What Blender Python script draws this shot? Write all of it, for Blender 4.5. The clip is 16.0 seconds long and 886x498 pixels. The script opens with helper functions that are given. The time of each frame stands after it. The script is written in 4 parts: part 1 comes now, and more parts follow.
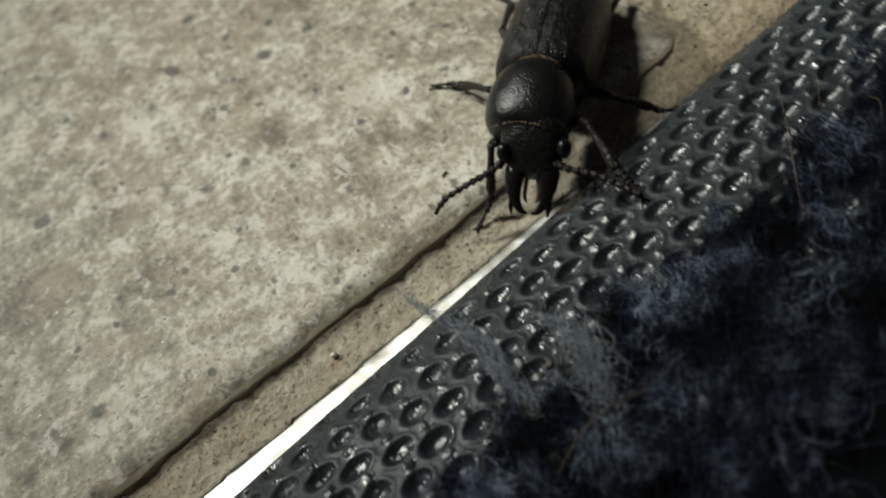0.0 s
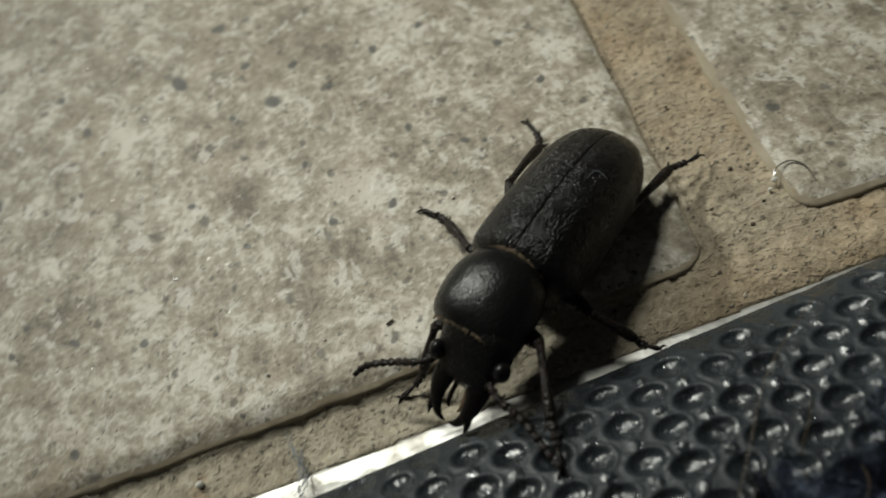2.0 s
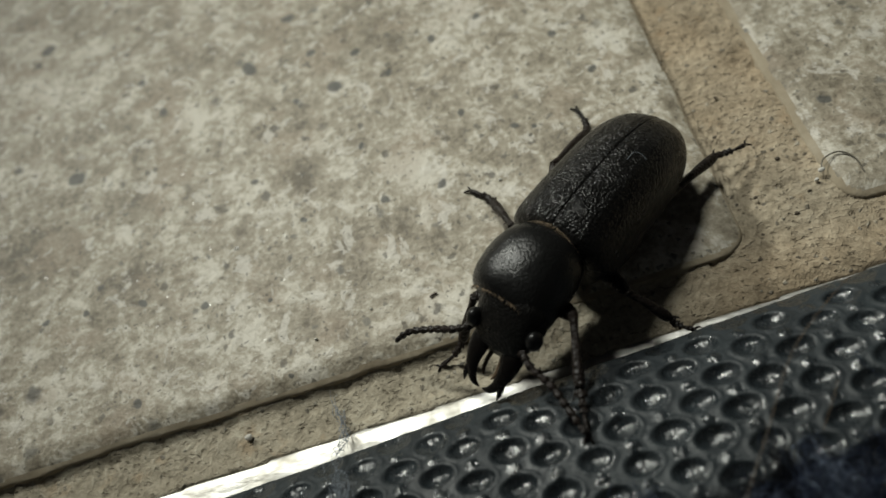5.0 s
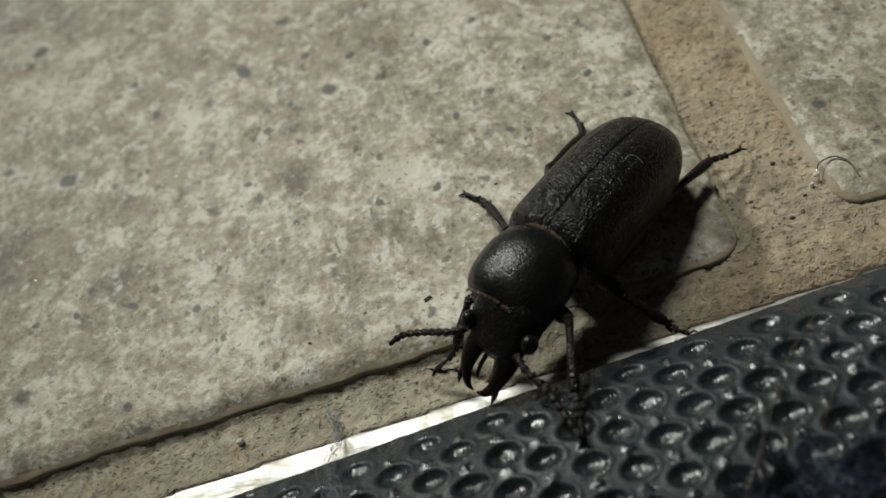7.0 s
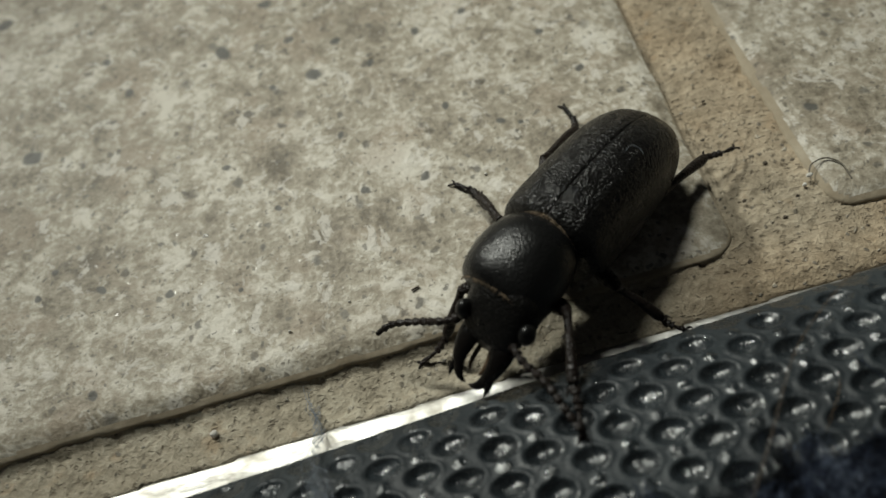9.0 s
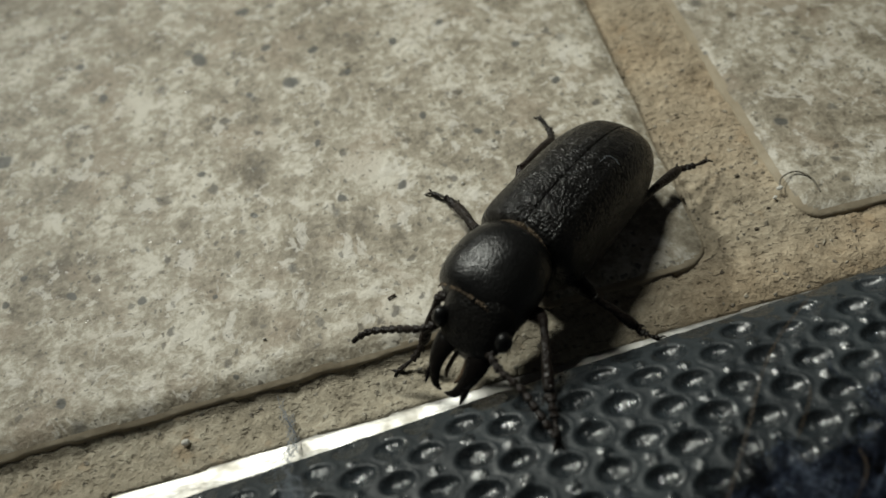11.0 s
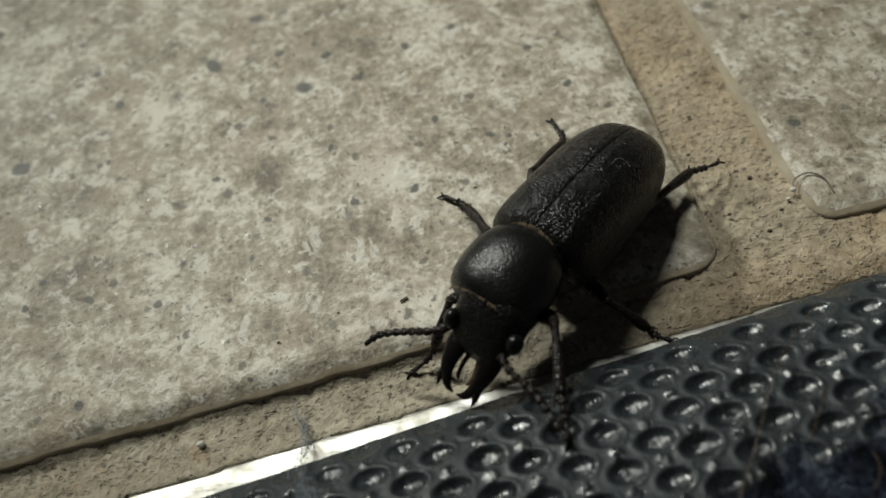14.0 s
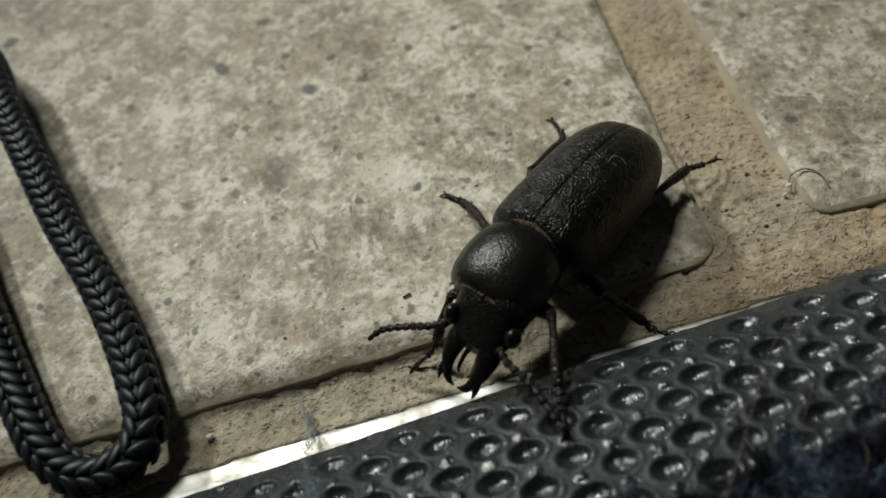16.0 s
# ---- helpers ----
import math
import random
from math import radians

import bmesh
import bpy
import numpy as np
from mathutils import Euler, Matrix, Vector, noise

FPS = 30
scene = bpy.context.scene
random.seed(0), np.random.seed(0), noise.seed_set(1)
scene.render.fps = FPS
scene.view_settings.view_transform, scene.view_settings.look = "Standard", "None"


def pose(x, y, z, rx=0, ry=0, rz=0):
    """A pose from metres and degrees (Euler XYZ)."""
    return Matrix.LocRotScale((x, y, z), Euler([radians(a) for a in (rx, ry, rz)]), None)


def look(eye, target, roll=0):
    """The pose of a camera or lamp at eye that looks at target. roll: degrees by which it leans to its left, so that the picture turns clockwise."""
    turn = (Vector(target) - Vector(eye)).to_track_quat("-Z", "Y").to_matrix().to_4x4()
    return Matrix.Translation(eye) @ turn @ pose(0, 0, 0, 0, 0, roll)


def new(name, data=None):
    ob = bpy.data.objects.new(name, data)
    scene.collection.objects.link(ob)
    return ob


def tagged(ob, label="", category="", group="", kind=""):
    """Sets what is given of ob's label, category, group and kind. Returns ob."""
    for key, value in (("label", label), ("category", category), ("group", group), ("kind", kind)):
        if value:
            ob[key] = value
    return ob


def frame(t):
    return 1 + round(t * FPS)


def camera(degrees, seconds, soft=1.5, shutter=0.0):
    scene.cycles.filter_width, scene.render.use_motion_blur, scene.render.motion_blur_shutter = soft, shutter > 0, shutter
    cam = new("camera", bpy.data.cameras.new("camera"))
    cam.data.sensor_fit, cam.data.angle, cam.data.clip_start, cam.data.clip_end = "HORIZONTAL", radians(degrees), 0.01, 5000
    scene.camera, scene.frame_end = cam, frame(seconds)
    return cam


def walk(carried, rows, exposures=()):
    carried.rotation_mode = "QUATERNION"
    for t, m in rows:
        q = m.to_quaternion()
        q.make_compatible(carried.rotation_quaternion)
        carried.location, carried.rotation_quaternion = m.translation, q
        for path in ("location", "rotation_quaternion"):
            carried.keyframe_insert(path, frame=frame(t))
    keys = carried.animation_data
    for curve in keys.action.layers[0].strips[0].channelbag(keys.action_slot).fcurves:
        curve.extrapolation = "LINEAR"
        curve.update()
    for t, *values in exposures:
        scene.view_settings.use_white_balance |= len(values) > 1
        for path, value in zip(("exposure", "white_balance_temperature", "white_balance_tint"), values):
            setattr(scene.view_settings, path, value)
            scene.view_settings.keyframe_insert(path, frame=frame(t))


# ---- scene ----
CM = 0.01  # all lengths below are in centimetres and are scaled by this

# ---------------------------------------------------------------- camera
cam = camera(60.3, 16.0, soft=1.6, shutter=0.9)
PATH = [
    (0, (-3.276, -3.048, 4.591), (-2.580, -0.454, 0.374), -24.33),
    (0.1, (-3.239, -3.033, 4.602), (-2.586, -0.411, 0.395), -24.82),
    (0.2, (-3.128, -2.989, 4.633), (-2.531, -0.326, 0.444), -25.97),
    (0.3, (-2.783, -2.853, 4.732), (-2.215, -0.169, 0.551), -26.51),
    (0.4, (-2.388, -2.696, 4.844), (-1.774, -0.022, 0.664), -24.84),
    (0.5, (-2.042, -2.560, 4.942), (-1.322, 0.034, 0.728), -22.08),
    (1, (-1.762, -2.346, 4.840), (-1.233, 0.296, 0.628), -18.16),
    (1.5, (-1.718, -1.949, 4.653), (-1.370, 0.660, 0.402), -15.75),
    (2, (-1.754, -2.025, 4.565), (-1.638, 0.542, 0.276), -16.27),
    (2.5, (-1.735, -2.147, 4.564), (-1.795, 0.446, 0.289), -17.58),
    (3, (-1.665, -2.220, 4.611), (-1.871, 0.418, 0.369), -20.32),
    (3.5, (-1.679, -2.320, 4.605), (-1.915, 0.378, 0.402), -20.29),
    (4, (-1.655, -2.349, 4.624), (-1.943, 0.364, 0.434), -21.37),
    (6.5, (-1.703, -2.355, 4.571), (-1.949, 0.388, 0.398), -20.44),
    (7, (-1.694, -2.363, 4.564), (-1.918, 0.391, 0.398), -19.90),
    (7.5, (-1.738, -2.358, 4.534), (-1.924, 0.400, 0.368), -19.14),
    (8, (-1.833, -2.355, 4.469), (-1.948, 0.405, 0.302), -17.32),
    (8.5, (-1.887, -2.350, 4.434), (-1.906, 0.404, 0.261), -15.04),
    (9, (-1.972, -2.345, 4.376), (-1.885, 0.413, 0.207), -12.79),
    (9.5, (-2.003, -2.353, 4.357), (-1.815, 0.409, 0.193), -10.56),
    (10, (-2.025, -2.348, 4.348), (-1.742, 0.418, 0.193), -8.90),
    (12.5, (-1.972, -2.420, 4.393), (-1.729, 0.402, 0.272), -9.78),
    (13, (-1.996, -2.403, 4.374), (-1.781, 0.429, 0.259), -10.20),
    (13.5, (-1.993, -2.404, 4.369), (-1.797, 0.436, 0.259), -10.60),
    (14, (-1.983, -2.402, 4.377), (-1.796, 0.437, 0.266), -10.86),
    (14.5, (-1.976, -2.402, 4.387), (-1.793, 0.433, 0.272), -10.93),
    (15, (-1.948, -2.407, 4.399), (-1.776, 0.431, 0.286), -11.26),
    (15.5, (-1.939, -2.442, 4.409), (-1.789, 0.405, 0.302), -11.79),
    (16, (-1.921, -2.499, 4.455), (-1.812, 0.356, 0.352), -12.51),
]
walk(cam, [(t, look([v * CM for v in eye], [v * CM for v in target], roll)) for t, eye, target, roll in PATH],
     [(0.0, 0.16), (0.5, 0.04), (1.0, -0.06), (9.0, -0.05), (16.0, -0.02)])
cam.data.dof.use_dof = True
cam.data.dof.focus_distance = 5.0 * CM
cam.data.dof.aperture_fstop = 32.0

# ---------------------------------------------------------------- light
world = bpy.data.worlds.new("night")
scene.world = world
world.use_nodes = True
world.node_tree.nodes["Background"].inputs[0].default_value = (0.95, 0.97, 1.0, 1)
world.node_tree.nodes["Background"].inputs[1].default_value = 0.014


def torch(name, energy, radius, eye, target, spot):
    """A hand torch's beam."""
    data = bpy.data.lights.new(name, "SPOT")
    data.energy, data.color, data.shadow_soft_size = energy, (0.958, 0.98, 0.885), radius * CM
    data.spot_size, data.spot_blend = radians(spot), 1.0
    new(name, data).matrix_world = look([c * CM for c in eye], [c * CM for c in target])


torch("torch_light", 8.2, 5.2, (-9.6, 27.0, 47.1), (-1.2, 1.2, 0), 16.3)
torch("lamp_light", 6.65, 2.0, (-24.0, 30.5, 32.0), (-1.2, 1.2, 0), 17.3)

# ---------------------------------------------------------------- helpers
def mesh_from(name, verts, faces, mats, smooth=True, face_mats=None, scale=CM):
    me = bpy.data.meshes.new(name)
    me.from_pydata([tuple(float(c) * scale for c in v) for v in verts], [], [tuple(f) for f in faces])
    for m in mats:
        me.materials.append(m)
    if smooth:
        me.polygons.foreach_set("use_smooth", [True] * len(me.polygons))
    if face_mats is not None:
        me.polygons.foreach_set("material_index", [int(i) for i in face_mats])
    me.update()
    return me


def part_mesh(name, me, parent=None, label=""):
    ob = new(name, me)
    if parent is not None:
        ob.parent = parent
    return tagged(ob, label)


def part(name, vf, material, parent=None, label="", smooth=True):
    verts, faces = vf
    return part_mesh(name, mesh_from(name, verts, faces, [material], smooth), parent, label)


def merge(*pieces):
    verts, faces = [], []
    for v, f in pieces:
        o = len(verts)
        verts += [tuple(p) for p in v]
        faces += [tuple(i + o for i in q) for q in f]
    return verts, faces


def spline(points, per=6):
    """A Catmull-Rom curve through rows of numbers."""
    p = np.array(points, float)
    p = np.vstack([2 * p[0] - p[1], p, 2 * p[-1] - p[-2]])
    out = []
    for i in range(1, len(p) - 2):
        for k in range(per):
            t = k / per
            out.append(0.5 * (2 * p[i] + (p[i + 1] - p[i - 1]) * t + (2 * p[i - 1] - 5 * p[i] + 4 * p[i + 1] - p[i + 2]) * t * t
                              + (3 * p[i] - p[i - 1] - 3 * p[i + 1] + p[i + 2]) * t ** 3))
    out.append(p[-2])
    return np.array(out)


def frames_along(c):
    """Tangents and two normals along a curve, carried without twist."""
    t = np.gradient(c, axis=0)
    t /= np.linalg.norm(t, axis=1)[:, None] + 1e-12
    up = np.array([0, 0, 1.0]) if abs(t[0][2]) < 0.9 else np.array([1.0, 0, 0])
    n = []
    for d in t:
        up = up - (up @ d) * d
        up /= np.linalg.norm(up)
        n.append(up.copy())
    n = np.array(n)
    return t, n, np.cross(t, n)


def tube(points, seg=10, per=5, flat=1.0):
    """A closed tube through rows of x, y, z, radius; flat squeezes it across."""
    c = spline(points, per) if per > 1 else np.array(points, float)
    t, n, b = frames_along(c[:, :3])
    r = np.maximum(c[:, 3], 1e-4)
    verts, faces = [], []
    for i in range(len(c)):
        for k in range(seg):
            a = 2 * math.pi * k / seg
            verts.append(c[i, :3] + r[i] * (math.cos(a) * flat * n[i] + math.sin(a) * b[i]))
    for i in range(len(c) - 1):
        for k in range(seg):
            k2 = (k + 1) % seg
            faces.append((i * seg + k, i * seg + k2, (i + 1) * seg + k2, (i + 1) * seg + k))
    faces.append(tuple(range(seg - 1, -1, -1)))
    faces.append(tuple((len(c) - 1) * seg + k for k in range(seg)))
    return verts, faces


def loft(rings):
    """Closed rings of equal length, joined and capped at the ends."""
    m = len(rings[0])
    verts = [p for r in rings for p in r]
    faces = []
    for i in range(len(rings) - 1):
        for k in range(m):
            k2 = (k + 1) % m
            faces.append((i * m + k, i * m + k2, (i + 1) * m + k2, (i + 1) * m + k))
    faces.append(tuple(range(m - 1, -1, -1)))
    faces.append(tuple((len(rings) - 1) * m + k for k in range(m)))
    return verts, faces


def blob(cx, cy, cz, rx, ry, rz, seg=12, rings=8):
    verts, faces = [], []
    for i in range(rings + 1):
        a = math.pi * i / rings
        for k in range(seg):
            b = 2 * math.pi * k / seg
            verts.append((cx + rx * math.sin(a) * math.cos(b), cy + ry * math.sin(a) * math.sin(b), cz + rz * math.cos(a)))
    for i in range(rings):
        for k in range(seg):
            k2 = (k + 1) % seg
            faces.append((i * seg + k, (i + 1) * seg + k, (i + 1) * seg + k2, i * seg + k2))
    return verts, faces


def interp(x, xs, ys):
    return float(np.interp(x, xs, ys))


def noise3(x, y, z=0.0):
    return noise.noise(Vector((x, y, z)))


# ---------------------------------------------------------------- materials
def material(name, rough=0.5, metal=0.0, spec=0.5):
    m = bpy.data.materials.new(name)
    m.use_nodes = True
    b = m.node_tree.nodes["Principled BSDF"]
    b.inputs["Roughness"].default_value = rough
    b.inputs["Metallic"].default_value = metal
    b.inputs["Specular IOR Level"].default_value = spec
    return m, m.node_tree, b


def coords(nt):
    return nt.nodes.new("ShaderNodeTexCoord").outputs["Object"]


def noise_node(nt, co, scale, detail=3.0, rough=0.55, distort=0.0):
    n = nt.nodes.new("ShaderNodeTexNoise")
    n.inputs["Scale"].default_value, n.inputs["Detail"].default_value = scale, detail
    n.inputs["Roughness"].default_value, n.inputs["Distortion"].default_value = rough, distort
    nt.links.new(co, n.inputs["Vector"])
    return n.outputs["Fac"]


def voronoi_node(nt, co, scale, feature="F1", out="Distance"):
    n = nt.nodes.new("ShaderNodeTexVoronoi")
    n.feature = feature
    n.inputs["Scale"].default_value = scale
    nt.links.new(co, n.inputs["Vector"])
    return n.outputs[out]


def ramp(nt, fac, stops):
    n = nt.nodes.new("ShaderNodeValToRGB")
    while len(n.color_ramp.elements) < len(stops):
        n.color_ramp.elements.new(0.5)
    for e, (pos, col) in zip(n.color_ramp.elements, stops):
        e.position = pos
        e.color = (*col, 1) if len(col) == 3 else col
    nt.links.new(fac, n.inputs["Fac"])
    return n.outputs["Color"]


def grey(v):
    return (v, v, v)


def mix(nt, fac, a, b, mode="MIX"):
    n = nt.nodes.new("ShaderNodeMix")
    n.data_type, n.blend_type = "RGBA", mode
    for socket, v in ((n.inputs[0], fac), (n.inputs[6], a), (n.inputs[7], b)):
        if isinstance(v, (int, float)):
            socket.default_value = v
        elif isinstance(v, tuple):
            socket.default_value = (*v, 1)
        else:
            nt.links.new(v, socket)
    return n.outputs[2]


def math_node(nt, op, a, b=0.0):
    n = nt.nodes.new("ShaderNodeMath")
    n.operation = op
    for socket, v in zip(n.inputs, (a, b)):
        if isinstance(v, (int, float)):
            socket.default_value = v
        else:
            nt.links.new(v, socket)
    return n.outputs[0]


def bump(nt, height, distance, strength=1.0, normal=None):
    n = nt.nodes.new("ShaderNodeBump")
    n.inputs["Distance"].default_value, n.inputs["Strength"].default_value = distance, strength
    nt.links.new(height, n.inputs["Height"])
    if normal is not None:
        nt.links.new(normal, n.inputs["Normal"])
    return n.outputs["Normal"]


# larger dark mineral grains and tonal clouds in the stone: x, y, radius (and strength) in centimetres
SPECKS = [(-5.33, 4.24, 0.104), (-4.93, 2.4, 0.109), (-3.29, 3.09, 0.097), (-2.87, 3.61, 0.073), (-2.71, 3.06, 0.053), (-4.33, 3.34, 0.052), (-4.13, 2.87, 0.065), (-2.91, 2.52, 0.05), (-3.33, 1.75, 0.038), (-4.31, 0.94, 0.051), (-4.66, 1.18, 0.043), (-4.76, 0.99, 0.038), (-3.28, 0.63, 0.029), (-3.2, -0.01, 0.032), (-4.32, 0.11, 0.047), (-3.8, 0.75, 0.048), (-5.11, 0.99, 0.049), (-2.54, 2.56, 0.09), (-2.06, 2.52, 0.045), (-1.63, 2.77, 0.051), (-1.21, 2.85, 0.051), (-2.31, 2.9, 0.052), (-0.65, 2.41, 0.05), (-1.19, 1.55, 0.04), (-1.06, 1.51, 0.04), (-2.42, 1.82, 0.042), (-2.32, 1.24, 0.048), (-1.88, 1.22, 0.039), (-1.56, 1.85, 0.041), (-2.98, 1.25, 0.04), (-0.47, 1.89, 0.047), (0.96, 0.96, 0.06)]
PATCHES = [(-5.24, 1.62, 0.572, -1), (-4.36, 1.11, 0.422, -1), (-2.69, 0.89, 0.358, -1), (-2.95, 1.73, 0.278, -1), (-3.83, 3.37, 0.679, -0.6), (-1.3, 1.56, 0.29, -0.7), (-2.17, 3.12, 0.424, -0.7), (-1.97, 0.77, 0.164, -0.6), (-4.49, 1.64, 0.223, 1), (-3.51, 0.4, 0.334, 0.9), (-2.92, 0.11, 0.237, 0.8), (-2.31, 0.58, 0.284, 1), (-2.19, 1.51, 0.267, 0.9), (-1.97, 1.01, 0.189, 1), (-0.27, 2.21, 0.294, 1), (-0.11, 1.74, 0.235, 0.8), (-3.17, 1.41, 0.316, 0.9), (-2.58, 1.66, 0.228, 0.6), (-4.91, 0.2, 0.409, 0.5), (-3.43, 3.6, 0.342, 0.4)]


def spot_fields(nt, co, rows):
    """One soft round field for each row, warped into uneven shapes."""
    out = []
    for x, y, rad, *w in rows:
        d = nt.nodes.new("ShaderNodeVectorMath")
        d.operation = "DISTANCE"
        nt.links.new(co, d.inputs[0])
        d.inputs[1].default_value = (x * CM, y * CM, 0)
        f = math_node(nt, "MULTIPLY_ADD", d.outputs["Value"], -1 / (rad * CM))
        f.node.inputs[2].default_value = 1.0
        f.node.use_clamp = True
        out.append(f)
    return out


def warped(nt, co, scale, amount):
    n = nt.nodes.new("ShaderNodeTexNoise")
    n.inputs["Scale"].default_value, n.inputs["Detail"].default_value = scale, 3
    nt.links.new(co, n.inputs["Vector"])
    m = nt.nodes.new("ShaderNodeVectorMath")
    m.operation = "MULTIPLY_ADD"
    nt.links.new(n.outputs["Color"], m.inputs[0])
    m.inputs[1].default_value = (amount, amount, 0)
    nt.links.new(co, m.inputs[2])
    o = nt.nodes.new("ShaderNodeVectorMath")
    o.operation = "SUBTRACT"
    nt.links.new(m.outputs[0], o.inputs[0])
    o.inputs[1].default_value = (amount / 2, amount / 2, 0)
    return o.outputs[0]


def crystal_cells(nt, co, scale, share, small, large):
    """Scattered grains: in a share of the cells a spot whose size differs from cell to cell."""
    n = nt.nodes.new("ShaderNodeTexVoronoi")
    n.inputs["Scale"].default_value = scale
    nt.links.new(co, n.inputs["Vector"])
    sep = nt.nodes.new("ShaderNodeSeparateColor")
    nt.links.new(n.outputs["Color"], sep.inputs[0])
    size = ramp(nt, sep.outputs[0], [(0.0, grey(large)), (share, grey(small)), (min(1.0, share + 0.01), grey(0))])
    inside = math_node(nt, "SUBTRACT", size, n.outputs["Distance"])
    return ramp(nt, inside, [(0.0, grey(0)), (0.15, grey(1))]), sep.outputs[1]


def tile_material():
    m, nt, b = material("speckled_stone_glaze", 0.5, 0, 0.36)
    co = coords(nt)
    cloud = noise_node(nt, co, 120, 3, 0.6, 0.4)
    mottle = noise_node(nt, co, 430, 3, 0.62, 0.5)
    fine = noise_node(nt, co, 1500, 3, 0.7)
    both = math_node(nt, "ADD", math_node(nt, "MULTIPLY", cloud, 0.30), math_node(nt, "ADD", math_node(nt, "MULTIPLY", mottle, 0.36), math_node(nt, "MULTIPLY", fine, 0.34)))
    soft = warped(nt, co, 150, 0.006)
    for f, (_, _, _, w) in zip(spot_fields(nt, soft, PATCHES), PATCHES):
        both = math_node(nt, "ADD", both, math_node(nt, "MULTIPLY", f, 0.085 * w))
    base = ramp(nt, both, [(0.38, (0.142, 0.121, 0.089)), (0.45, (0.252, 0.220, 0.166)), (0.51, (0.352, 0.316, 0.249)), (0.58, (0.56, 0.528, 0.455))])
    warm = noise_node(nt, co, 210, 3, 0.55, 0.3)
    base = mix(nt, ramp(nt, warm, [(0.53, grey(0)), (0.64, grey(0.38))]), base, (0.292, 0.230, 0.168))
    # pale quartz veins, then dark mineral grains of three sizes
    pale = noise_node(nt, co, 460, 4, 0.72, 0.5)
    base = mix(nt, ramp(nt, pale, [(0.56, grey(0)), (0.63, grey(0.7))]), base, (0.60, 0.572, 0.515))
    jag = warped(nt, co, 1300, 0.0011)
    for scale, share, small, large, deep in ((330, 0.24, 0.12, 0.30, 0.9), (800, 0.22, 0.14, 0.40, 0.8), (1500, 0.26, 0.16, 0.42, 0.7), (2800, 0.30, 0.18, 0.46, 0.7)):
        spot, tone = crystal_cells(nt, jag, scale, share, small, large)
        dark = ramp(nt, tone, [(0.0, (0.10, 0.085, 0.062)), (0.5, (0.075, 0.071, 0.062)), (1.0, (0.17, 0.158, 0.132))])
        base = mix(nt, math_node(nt, "MULTIPLY", spot, deep), base, dark)
    sharp = warped(nt, co, 420, 0.0014)
    dark = None
    for f in spot_fields(nt, sharp, SPECKS):
        dark = f if dark is None else math_node(nt, "MAXIMUM", dark, f)
    base = mix(nt, ramp(nt, math_node(nt, "MULTIPLY", dark, math_node(nt, "ADD", fine, 0.5)), [(0.15, grey(0)), (0.45, grey(0.9))]), base, (0.08, 0.079, 0.072))
    nt.links.new(base, b.inputs["Base Color"])
    relief = math_node(nt, "ADD", noise_node(nt, co, 260, 4, 0.6), math_node(nt, "ADD", math_node(nt, "MULTIPLY", mottle, 0.5), math_node(nt, "MULTIPLY", fine, 0.55)))
    n1 = bump(nt, relief, 0.00023, 1.0)
    # tiny mica facets that catch the torch
    facet = voronoi_node(nt, co, 3800, "F1", "Color")
    sep = nt.nodes.new("ShaderNodeSeparateColor")
    nt.links.new(facet, sep.inputs[0])
    rough = ramp(nt, sep.outputs[0], [(0.994, grey(0.58)), (0.998, grey(0.16))])
    nt.links.new(rough, b.inputs["Roughness"])
    n2 = bump(nt, sep.outputs[1], 0.00004, 0.6, n1)
    nt.links.new(n2, b.inputs["Normal"])
    return m


def biscuit_material():
    m, nt, b = material("tile_body_earthenware", 0.8, 0, 0.25)
    co = coords(nt)
    f = noise_node(nt, co, 260, 4, 0.65)
    nt.links.new(ramp(nt, f, [(0.3, (0.235, 0.19, 0.13)), (0.5, (0.31, 0.262, 0.19)), (0.7, (0.39, 0.34, 0.26))]), b.inputs["Base Color"])
    nt.links.new(bump(nt, noise_node(nt, co, 500, 4), 0.0002), b.inputs["Normal"])
    return m


